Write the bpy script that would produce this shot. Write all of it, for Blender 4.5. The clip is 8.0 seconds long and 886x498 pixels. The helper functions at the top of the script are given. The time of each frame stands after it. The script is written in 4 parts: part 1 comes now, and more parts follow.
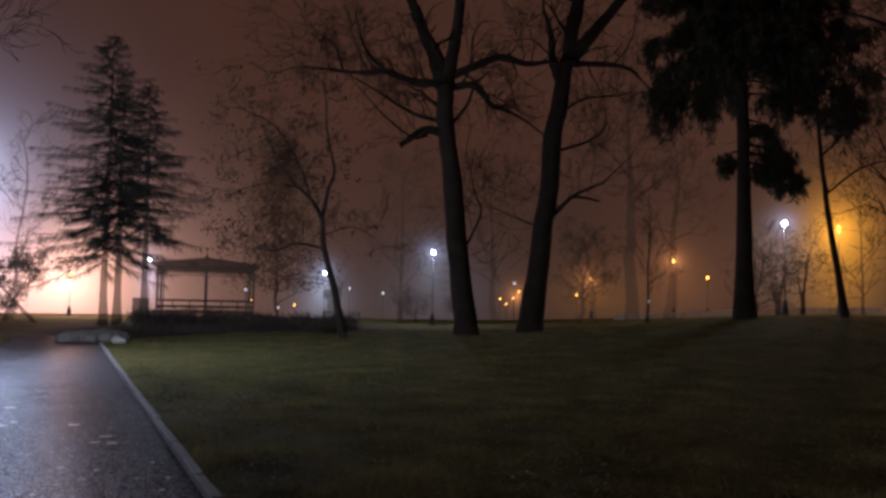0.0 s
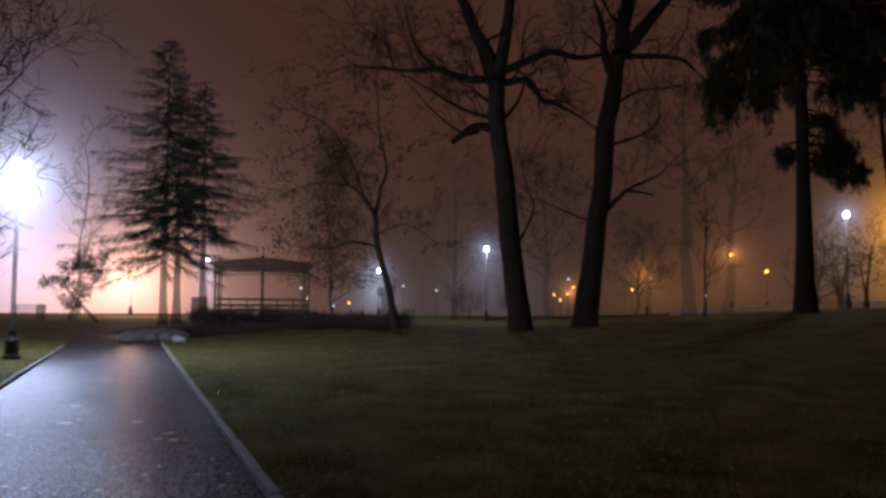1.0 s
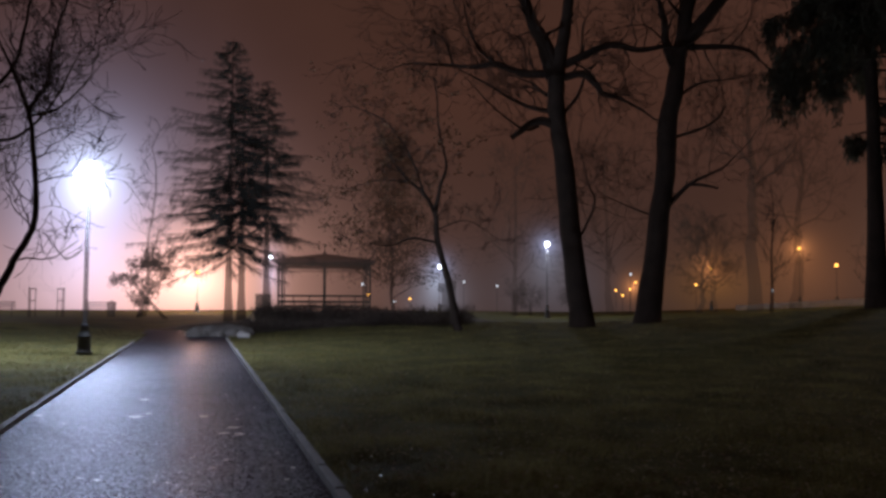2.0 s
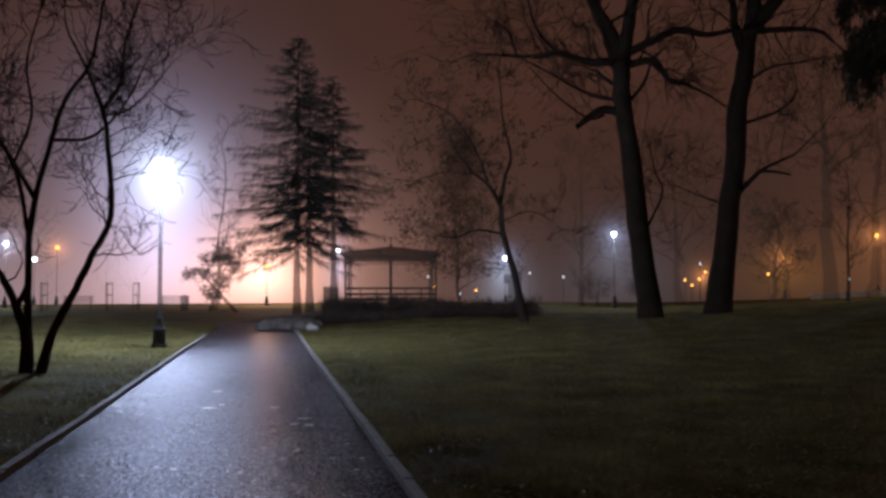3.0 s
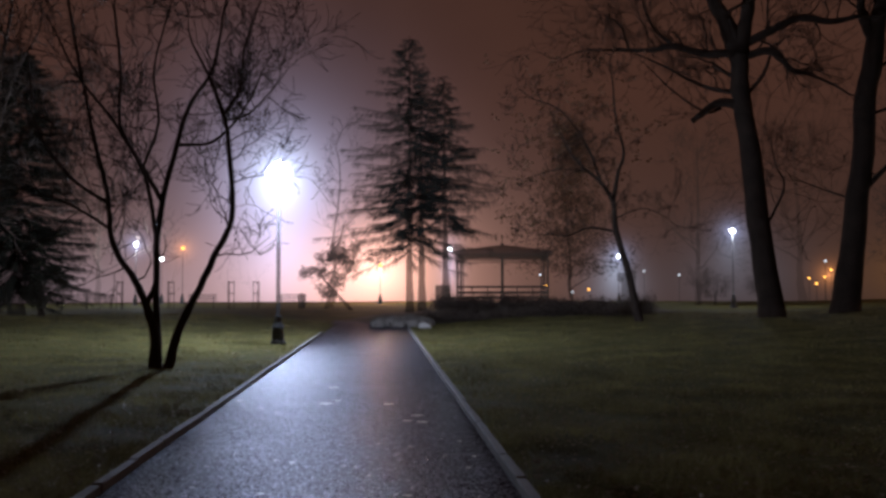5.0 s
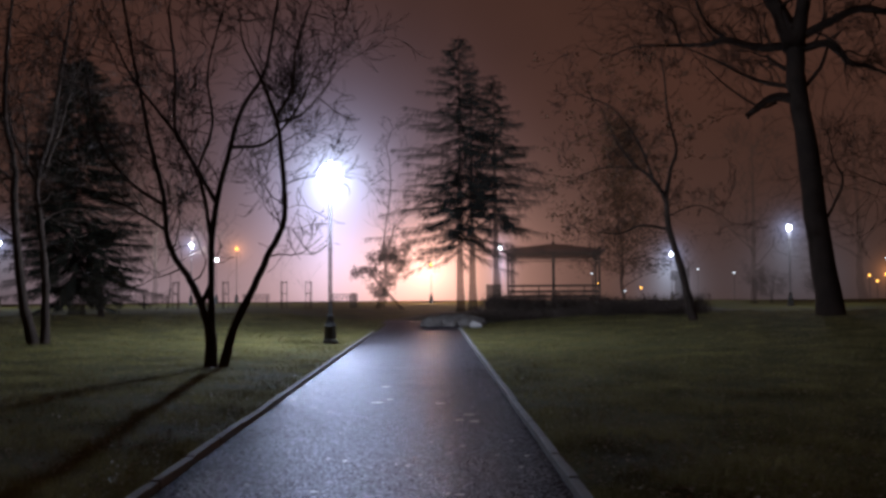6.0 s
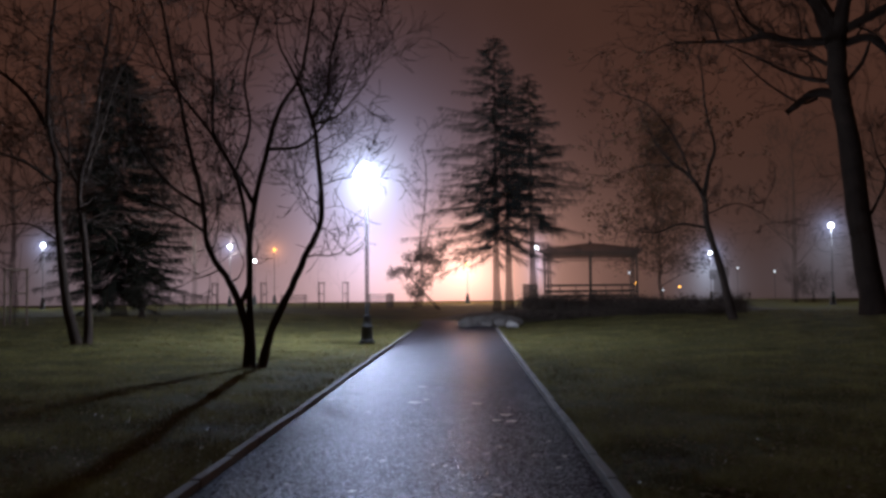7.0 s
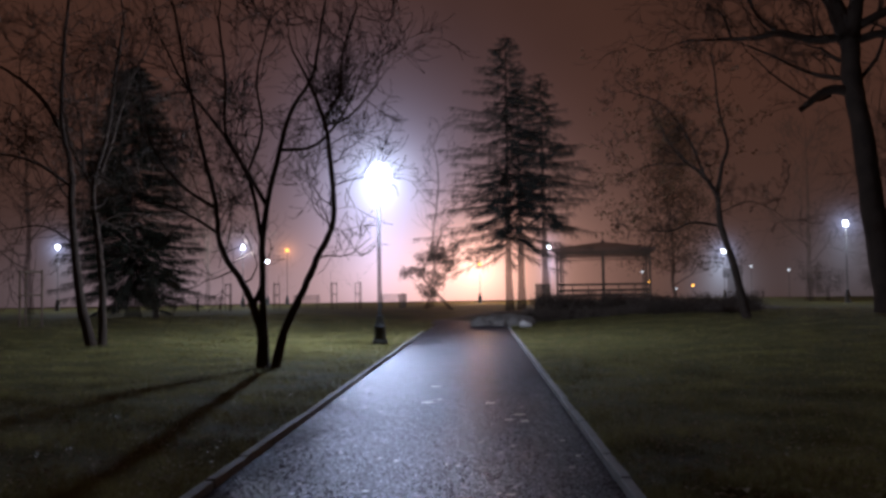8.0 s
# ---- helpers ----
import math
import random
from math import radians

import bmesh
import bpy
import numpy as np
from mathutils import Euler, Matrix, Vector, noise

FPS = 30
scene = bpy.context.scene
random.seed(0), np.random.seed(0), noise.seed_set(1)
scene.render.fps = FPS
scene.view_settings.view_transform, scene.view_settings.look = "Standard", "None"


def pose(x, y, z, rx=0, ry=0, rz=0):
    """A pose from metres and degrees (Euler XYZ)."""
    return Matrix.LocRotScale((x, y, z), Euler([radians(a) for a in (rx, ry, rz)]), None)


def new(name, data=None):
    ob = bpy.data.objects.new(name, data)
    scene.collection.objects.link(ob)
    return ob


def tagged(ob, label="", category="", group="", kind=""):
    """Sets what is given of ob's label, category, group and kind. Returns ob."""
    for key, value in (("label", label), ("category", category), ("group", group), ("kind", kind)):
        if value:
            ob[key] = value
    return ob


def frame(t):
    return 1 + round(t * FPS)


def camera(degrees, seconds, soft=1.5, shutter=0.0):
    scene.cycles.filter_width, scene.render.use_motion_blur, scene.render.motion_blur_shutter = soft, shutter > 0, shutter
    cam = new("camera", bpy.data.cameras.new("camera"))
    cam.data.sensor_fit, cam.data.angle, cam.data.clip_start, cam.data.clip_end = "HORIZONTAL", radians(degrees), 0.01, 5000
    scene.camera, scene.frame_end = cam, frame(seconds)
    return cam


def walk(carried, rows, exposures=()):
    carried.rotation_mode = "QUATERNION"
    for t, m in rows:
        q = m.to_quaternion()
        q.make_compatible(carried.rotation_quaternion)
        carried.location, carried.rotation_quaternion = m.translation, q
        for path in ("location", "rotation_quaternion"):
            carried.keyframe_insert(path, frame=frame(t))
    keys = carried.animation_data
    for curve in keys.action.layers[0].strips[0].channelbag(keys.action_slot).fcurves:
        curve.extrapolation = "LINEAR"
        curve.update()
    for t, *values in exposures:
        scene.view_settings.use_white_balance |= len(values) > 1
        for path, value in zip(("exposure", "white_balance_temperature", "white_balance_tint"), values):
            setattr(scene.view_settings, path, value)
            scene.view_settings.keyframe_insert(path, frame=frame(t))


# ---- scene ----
EYE = 1.5
PATH = [
    (0.0, -22.32, 3.82, -1.03), (0.5, -20.71, 3.62, -0.84), (1.0, -18.92, 3.57, -0.51),
    (2.5, -13.05, 3.02, -0.17), (3.0, -10.92, 2.75, 0.12), (3.5, -8.85, 2.60, 0.02),
    (4.0, -7.20, 2.58, -0.04), (4.5, -5.55, 2.66, 0.00), (6.0, -0.65, 2.63, 0.33),
    (6.5, 0.71, 2.65, 0.39), (7.0, 1.65, 2.65, 0.54), (7.5, 2.30, 2.66, 0.76), (8.0, 2.44, 2.65, 0.80)]
cam = camera(52.2, 8.0, soft=3.1)
walk(cam, [(t, pose(0, 0, EYE, 90 + pitch, roll, yaw)) for t, yaw, pitch, roll in PATH])

# ---------------------------------------------------------------- layout
TAU = 2 * math.pi


def smooth(a, b, v):
    v = min(1.0, max(0.0, (v - a) / (b - a)))
    return v * v * (3 - 2 * v)


def ground_z(x, y):
    """The lawn: flat beside the path, rising gently to the far side and up to the east."""
    r = math.hypot(x, y)
    b = math.degrees(math.atan2(x, y)) if y > 0 else (90.0 if x > 0 else -90.0)
    side = smooth(1.6, 9.0, abs(x + 0.5)) if r < 55 else 1.0
    rise = 0.45 + 1.15 * smooth(22, 47, b)
    return rise * smooth(16, 46, r) * side * (1 - smooth(300, 900, r) * 0.8)


def at(bearing, r, lift=0.0):
    """A spot on the ground: bearing from the path's line and metres from the camera, chosen to fit its view."""
    x, y = r * math.sin(radians(bearing)), r * math.cos(radians(bearing))
    return Vector((x, y, ground_z(x, y) + lift))


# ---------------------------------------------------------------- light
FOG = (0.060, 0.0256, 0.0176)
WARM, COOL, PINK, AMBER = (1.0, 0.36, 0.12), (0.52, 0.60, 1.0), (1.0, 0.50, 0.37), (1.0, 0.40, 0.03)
# painted lamp halos seen from the camera: bearing, height angle, spread across and up, fall-off, strength, colour
HALO_BLUE = (0.56, 0.68, 0.92)
PAINTED_GLOWS = [
    (-6.4, 7.1, 0.62, 0.64, 0.9, 4.6, HALO_BLUE), (-6.4, 6.2, 2.3, 2.5, 0.95, 0.95, COOL), (-6.4, 3.2, 2.3, 3.6, 1.5, 0.66, COOL),
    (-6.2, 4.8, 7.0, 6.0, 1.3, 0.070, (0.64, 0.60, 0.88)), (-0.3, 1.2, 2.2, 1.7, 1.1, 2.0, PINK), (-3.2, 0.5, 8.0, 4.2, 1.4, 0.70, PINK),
    (-17.0, 0.1, 9.5, 2.6, 1.5, 0.19, (0.80, 0.66, 0.84)), (4.3, 1.6, 0.5, 1.3, 1.4, 0.5, COOL), (-25.3, 1.6, 0.7, 1.3, 1.5, 0.10, HALO_BLUE)]
PAINTED_GLOWS += [
    (21.7, 0.9, 3.4, 2.4, 1.7, 0.060, HALO_BLUE), (21.62, 2.5, 0.85, 1.1, 1.5, 0.12, HALO_BLUE), (14.7, 0.3, 1.5, 1.5, 1.6, 0.20, HALO_BLUE), (14.6, 1.3, 0.5, 0.8, 1.5, 0.35, HALO_BLUE),
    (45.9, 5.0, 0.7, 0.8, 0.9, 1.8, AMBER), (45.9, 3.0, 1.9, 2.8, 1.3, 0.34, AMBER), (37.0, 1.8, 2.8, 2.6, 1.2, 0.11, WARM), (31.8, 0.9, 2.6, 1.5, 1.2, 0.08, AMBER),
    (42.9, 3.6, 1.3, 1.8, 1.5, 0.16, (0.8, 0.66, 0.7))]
# a small painted halo on the backdrop behind each far lamp
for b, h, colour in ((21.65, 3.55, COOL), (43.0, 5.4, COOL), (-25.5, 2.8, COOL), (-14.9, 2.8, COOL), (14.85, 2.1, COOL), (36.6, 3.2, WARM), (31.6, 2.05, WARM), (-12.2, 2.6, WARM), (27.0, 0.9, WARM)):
    PAINTED_GLOWS.append((b, h, 0.30, 0.30, 0.9, 1.0, colour))


def nodes_of(owner):
    owner.use_nodes = True
    tree = owner.node_tree
    tree.nodes.clear()
    return tree, tree.nodes, tree.links


def math_node(tree, op, a, b=None):
    n = tree.nodes.new("ShaderNodeMath")
    n.operation = op
    for i, v in enumerate((a, b)):
        if v is None:
            continue
        if isinstance(v, (int, float)):
            n.inputs[i].default_value = v
        else:
            tree.links.new(v, n.inputs[i])
    return n.outputs[0]


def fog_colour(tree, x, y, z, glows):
    """Night fog under a town's brown sky-glow, with lamp halos painted in as extra glow."""
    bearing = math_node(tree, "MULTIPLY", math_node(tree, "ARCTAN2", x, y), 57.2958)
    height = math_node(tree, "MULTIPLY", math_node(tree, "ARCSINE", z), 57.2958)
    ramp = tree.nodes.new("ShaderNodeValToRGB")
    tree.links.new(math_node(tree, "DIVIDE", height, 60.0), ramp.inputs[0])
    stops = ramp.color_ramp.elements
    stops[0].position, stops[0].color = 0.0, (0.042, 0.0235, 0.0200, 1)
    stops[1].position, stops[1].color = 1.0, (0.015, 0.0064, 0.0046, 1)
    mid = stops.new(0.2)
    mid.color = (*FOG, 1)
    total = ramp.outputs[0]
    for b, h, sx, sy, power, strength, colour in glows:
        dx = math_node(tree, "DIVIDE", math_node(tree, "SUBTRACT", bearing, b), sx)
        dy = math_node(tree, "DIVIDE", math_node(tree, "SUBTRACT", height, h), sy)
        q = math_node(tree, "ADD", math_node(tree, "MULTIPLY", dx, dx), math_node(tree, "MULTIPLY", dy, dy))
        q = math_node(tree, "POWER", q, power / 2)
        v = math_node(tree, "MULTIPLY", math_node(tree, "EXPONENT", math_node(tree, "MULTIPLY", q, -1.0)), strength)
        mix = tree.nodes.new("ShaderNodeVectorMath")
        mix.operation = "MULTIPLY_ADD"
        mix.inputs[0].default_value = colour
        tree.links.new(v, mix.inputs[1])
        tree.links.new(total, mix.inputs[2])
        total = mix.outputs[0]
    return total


world = bpy.data.worlds.new("night_fog_sky")
scene.world = world
tree, nodes, links = nodes_of(world)
coord, split = nodes.new("ShaderNodeTexCoord"), nodes.new("ShaderNodeSeparateXYZ")
links.new(coord.outputs["Generated"], split.inputs[0])
back, out = nodes.new("ShaderNodeBackground"), nodes.new("ShaderNodeOutputWorld")
links.new(fog_colour(tree, *split.outputs, ()), back.inputs["Color"])
links.new(back.outputs[0], out.inputs[0])


def lamp_light(name, place, watts, colour, radius=0.12):
    data = bpy.data.lights.new(name, "POINT")
    data.energy, data.color, data.shadow_soft_size = watts, colour, radius
    ob = new(name, data)
    ob.location = place
    return ob


# ---------------------------------------------------------------- materials
def surface(name, dark, light, rough=0.8, scale=6.0, fine=40.0, bump=0.3, depth=0.02, metal=0.0, spread=0.25, object_space=True, gloss=0.15):
    """A worn surface: colour varies in broad patches and in fine grain, with relief."""
    m = bpy.data.materials.new(name)
    tree, nodes, links = nodes_of(m)
    coord = nodes.new("ShaderNodeTexCoord")
    geo = nodes.new("ShaderNodeNewGeometry")
    where = coord.outputs["Object"] if object_space else geo.outputs["Position"]
    big, small = nodes.new("ShaderNodeTexNoise"), nodes.new("ShaderNodeTexNoise")
    big.inputs["Scale"].default_value, big.inputs["Detail"].default_value = scale, 5
    small.inputs["Scale"].default_value, small.inputs["Detail"].default_value = fine, 4
    links.new(where, big.inputs["Vector"])
    links.new(where, small.inputs["Vector"])
    v = math_node(tree, "ADD", math_node(tree, "MULTIPLY", big.outputs[0], 0.6), math_node(tree, "MULTIPLY", small.outputs[0], 0.4))
    ramp = nodes.new("ShaderNodeValToRGB")
    ramp.color_ramp.elements[0].position, ramp.color_ramp.elements[1].position = 0.5 - spread, 0.5 + spread
    ramp.color_ramp.elements[0].color, ramp.color_ramp.elements[1].color = (*dark, 1), (*light, 1)
    links.new(v, ramp.inputs[0])
    bsdf, out = nodes.new("ShaderNodeBsdfPrincipled"), nodes.new("ShaderNodeOutputMaterial")
    links.new(ramp.outputs[0], bsdf.inputs["Base Color"])
    links.new(math_node(tree, "ADD", math_node(tree, "MULTIPLY", big.outputs[0], 0.3), rough - 0.15), bsdf.inputs["Roughness"])
    bsdf.inputs["Metallic"].default_value = metal
    bsdf.inputs["Specular IOR Level"].default_value = gloss
    b = nodes.new("ShaderNodeBump")
    b.inputs["Strength"].default_value, b.inputs["Distance"].default_value = bump, depth
    links.new(v, b.inputs["Height"])
    links.new(b.outputs[0], bsdf.inputs["Normal"])
    links.new(bsdf.outputs[0], out.inputs[0])
    return m


def foliage(name, dark, light, scale, fine, through_light=0.4, spread=0.25):
    """Thin leaves or needles that let part of the light through."""
    m = surface(name, dark, light, 0.85, scale, fine, 0.0, object_space=False, spread=spread)
    tree, nodes, links = m.node_tree, m.node_tree.nodes, m.node_tree.links
    bsdf = next(n for n in nodes if n.type == "BSDF_PRINCIPLED")
    out = next(n for n in nodes if n.type == "OUTPUT_MATERIAL")
    ramp = next(n for n in nodes if n.type == "VALTORGB")
    bsdf.inputs["Specular IOR Level"].default_value = 0.06
    leaf, mix = nodes.new("ShaderNodeBsdfTranslucent"), nodes.new("ShaderNodeMixShader")
    mix.inputs[0].default_value = through_light
    links.new(ramp.outputs[0], leaf.inputs[0])
    links.new(bsdf.outputs[0], mix.inputs[1])
    links.new(leaf.outputs[0], mix.inputs[2])
    links.new(mix.outputs[0], out.inputs[0])
    return m


def glowing(name, colour, strength):
    m = bpy.data.materials.new(name)
    tree, nodes, links = nodes_of(m)
    e, out = nodes.new("ShaderNodeEmission"), nodes.new("ShaderNodeOutputMaterial")
    e.inputs[0].default_value, e.inputs[1].default_value = (*colour, 1), strength
    links.new(e.outputs[0], out.inputs[0])
    return m


BARK = surface("damp_dark_bark", (0.014, 0.010, 0.008), (0.048, 0.034, 0.026), 0.95, 1.5, 14, 0.9, 0.05, gloss=0.04)
# Paler bark for far trees: haze put into the base colour.
BARK_HAZED = surface("grey_bark", (0.05, 0.038, 0.031), (0.13, 0.10, 0.08), 0.95, 1.5, 12, 0.8, 0.04, gloss=0.04)
NEEDLE = foliage("spruce_needles", (0.065, 0.066, 0.058), (0.13, 0.125, 0.11), 0.7, 9, 0.5)
NEEDLE_DARK = foliage("dark_conifer_needles", (0.030, 0.030, 0.022), (0.075, 0.073, 0.052), 0.7, 9, 0.3)
DEAD_LEAF = foliage("withered_leaves", (0.07, 0.04, 0.025), (0.18, 0.11, 0.065), 1.2, 20)
HEDGE = surface("hedge_leaves", (0.036, 0.028, 0.022), (0.11, 0.082, 0.066), 0.9, 1.0, 16, 0.2, gloss=0.04)
STEEL = surface("painted_iron", (0.035, 0.037, 0.040), (0.085, 0.088, 0.092), 0.6, 3, 60, 0.15, 0.003, gloss=0.2)
ROCK = surface("weathered_rock", (0.05, 0.043, 0.038), (0.14, 0.12, 0.105), 0.85, 4, 25, 0.7, 0.02)
TIMBER = surface("weathered_timber", (0.07, 0.05, 0.035), (0.18, 0.13, 0.09), 0.75, 2.5, 30, 0.4, 0.006)
ROOFING = surface("dark_roof_felt", (0.035, 0.028, 0.026), (0.09, 0.07, 0.06), 0.75, 2, 30, 0.4, 0.01)
STONE = surface("pale_stone", (0.16, 0.145, 0.13), (0.34, 0.31, 0.28), 0.8, 3, 22, 0.6, 0.02)
CONCRETE = surface("kerb_concrete", (0.06, 0.055, 0.052), (0.16, 0.148, 0.138), 0.8, 2.2, 45, 0.5, 0.008, object_space=False)
SOIL = surface("bed_soil", (0.03, 0.022, 0.016), (0.09, 0.07, 0.05), 0.95, 1.2, 15, 0.8, 0.05, object_space=False)
WET_LEAF = surface("wet_bleached_leaves", (0.16, 0.145, 0.13), (0.40, 0.37, 0.34), 0.5, 4, 30, 0.1, object_space=False)
GRASS_LEAF = foliage("grass_blades", (0.036, 0.029, 0.013), (0.255, 0.225, 0.095), 0.9, 30, 0.45, 0.12)
LEAF_LITTER = surface("fallen_leaves", (0.10, 0.07, 0.035), (0.33, 0.26, 0.16), 0.55, 4, 30, 0.1, object_space=False)
WHITE_GLOW = glowing("cool_white_lamp_glass", (0.80, 0.88, 1.0), 14)
NEAR_GLOW = glowing("bright_cool_lamp_glass", (0.85, 0.90, 1.0), 30)
LANTERN_GLOW = glowing("small_lantern_glass", (0.80, 0.88, 1.0), 1.3)
AMBER_GLOW = glowing("sodium_lamp_glass", (1.0, 0.45, 0.08), 4.0)


def lawn_material():
    m = surface("damp_lawn", (0.030, 0.028, 0.010), (0.098, 0.086, 0.028), 0.95, 0.8, 9, 0.9, 0.05, object_space=False, spread=0.17, gloss=0.03)
    return m


def asphalt_material():
    """Damp asphalt: coarse stones that glint, a fine gritty relief, drier and wetter patches."""
    m = bpy.data.materials.new("damp_asphalt")
    tree, nodes, links = nodes_of(m)
    geo = nodes.new("ShaderNodeNewGeometry")
    stones, damp, grain = nodes.new("ShaderNodeTexVoronoi"), nodes.new("ShaderNodeTexNoise"), nodes.new("ShaderNodeTexNoise")
    stones.inputs["Scale"].default_value = 58
    damp.inputs["Scale"].default_value, damp.inputs["Detail"].default_value = 1.1, 7
    grain.inputs["Scale"].default_value, grain.inputs["Detail"].default_value = 14, 9
    for n in (stones, damp, grain):
        links.new(geo.outputs["Position"], n.inputs["Vector"])
    ramp = nodes.new("ShaderNodeValToRGB")
    ramp.color_ramp.elements[0].position, ramp.color_ramp.elements[1].position = 0.3, 0.75
    ramp.color_ramp.elements[0].color, ramp.color_ramp.elements[1].color = (0.0075, 0.0066, 0.0076, 1), (0.0225, 0.0198, 0.0228, 1)
    links.new(math_node(tree, "ADD", math_node(tree, "MULTIPLY", damp.outputs[0], 0.5), math_node(tree, "MULTIPLY", grain.outputs[0], 0.5)), ramp.inputs[0])
    bsdf, out = nodes.new("ShaderNodeBsdfPrincipled"), nodes.new("ShaderNodeOutputMaterial")
    chips, tone = nodes.new("ShaderNodeSeparateColor"), nodes.new("ShaderNodeVectorMath")
    tone.operation = "SCALE"
    links.new(stones.outputs["Color"], chips.inputs[0])
    links.new(ramp.outputs[0], tone.inputs[0])
    links.new(math_node(tree, "ADD", math_node(tree, "MULTIPLY", math_node(tree, "POWER", chips.outputs[0], 4.0), 2.6), 0.5), tone.inputs["Scale"])
    links.new(tone.outputs[0], bsdf.inputs["Base Color"])
    # each stone is polished or dull
    rough = math_node(tree, "ADD", math_node(tree, "MULTIPLY", chips.outputs[1], 0.22), math_node(tree, "MULTIPLY", damp.outputs[0], 0.12))
    bsdf.inputs["Roughness"].default_value, bsdf.inputs["Specular IOR Level"].default_value = 0.95, 0.0
    wet, mix = nodes.new("ShaderNodeBsdfGlossy"), nodes.new("ShaderNodeMixShader")
    wet.inputs["Color"].default_value = (0.95, 0.93, 1.0, 1)
    links.new(math_node(tree, "ADD", rough, 0.17), wet.inputs["Roughness"])
    glint = math_node(tree, "ADD", math_node(tree, "MULTIPLY", math_node(tree, "POWER", chips.outputs[1], 3.0), 0.17), 0.032)
    slant = nodes.new("ShaderNodeLayerWeight")
    film = math_node(tree, "MULTIPLY", math_node(tree, "POWER", slant.outputs["Facing"], 22.0), 0.12)
    links.new(math_node(tree, "ADD", glint, film), mix.inputs[0])
    b = nodes.new("ShaderNodeBump")
    b.inputs["Strength"].default_value, b.inputs["Distance"].default_value = 0.9, 0.006
    links.new(math_node(tree, "ADD", math_node(tree, "ADD", math_node(tree, "MULTIPLY", chips.outputs[2], 0.5), stones.outputs["Distance"]), math_node(tree, "MULTIPLY", grain.outputs[0], 1.3)), b.inputs["Height"])
    links.new(b.outputs[0], bsdf.inputs["Normal"])
    links.new(b.outputs[0], wet.inputs["Normal"])
    links.new(bsdf.outputs[0], mix.inputs[1])
    links.new(wet.outputs[0], mix.inputs[2])
    links.new(mix.outputs[0], out.inputs[0])
    return m


LAWN, ASPHALT = lawn_material(), asphalt_material()


# ---------------------------------------------------------------- building helpers
def mesh_ob(name, verts, faces, material, parent=None, label="", shade=True):
    me = bpy.data.meshes.new(name)
    me.from_pydata([tuple(v) for v in verts], [], faces)
    me.materials.append(material)
    if shade:
        me.polygons.foreach_set("use_smooth", [True] * len(me.polygons))
    me.update()
    ob = new(name, me)
    ob.parent = parent
    return tagged(ob, label)


def part(name, bm, material, parent=None, label="", smooth_faces=False):
    me = bpy.data.meshes.new(name)
    bmesh.ops.recalc_face_normals(bm, faces=bm.faces)
    bm.to_mesh(me)
    bm.free()
    me.materials.append(material)
    if smooth_faces:
        me.polygons.foreach_set("use_smooth", [True] * len(me.polygons))
    ob = new(name, me)
    ob.parent = parent
    return tagged(ob, label)


def thing(name, place, label, category, group="", turn=0.0):
    ob = new(name)
    ob.empty_display_size = 0.2
    ob.matrix_basis = pose(*place, 0, 0, turn)
    return tagged(ob, label, category, group)


def box(bm, sx, sy, sz, m=Matrix(), bevel=0.0):
    made = bmesh.ops.create_cube(bm, size=1.0, matrix=m @ Matrix.Diagonal((sx, sy, sz, 1)))
    if bevel:
        edges = {e for v in made["verts"] for e in v.link_edges}
        bmesh.ops.bevel(bm, geom=list(edges), offset=bevel, segments=2, affect="EDGES", profile=0.6)
    return bm


def lathe(profile, sides=20):
    """A turned shape from (radius, height) pairs."""
    bm = bmesh.new()
    rings = [[bm.verts.new((r * math.cos(TAU * i / sides), r * math.sin(TAU * i / sides), z)) for i in range(sides)] for r, z in profile]
    for a, b in zip(rings, rings[1:]):
        for i in range(sides):
            bm.faces.new((a[i], a[(i + 1) % sides], b[(i + 1) % sides], b[i]))
    bm.faces.new(rings[0][::-1])
    bm.faces.new(rings[-1])
    return bm


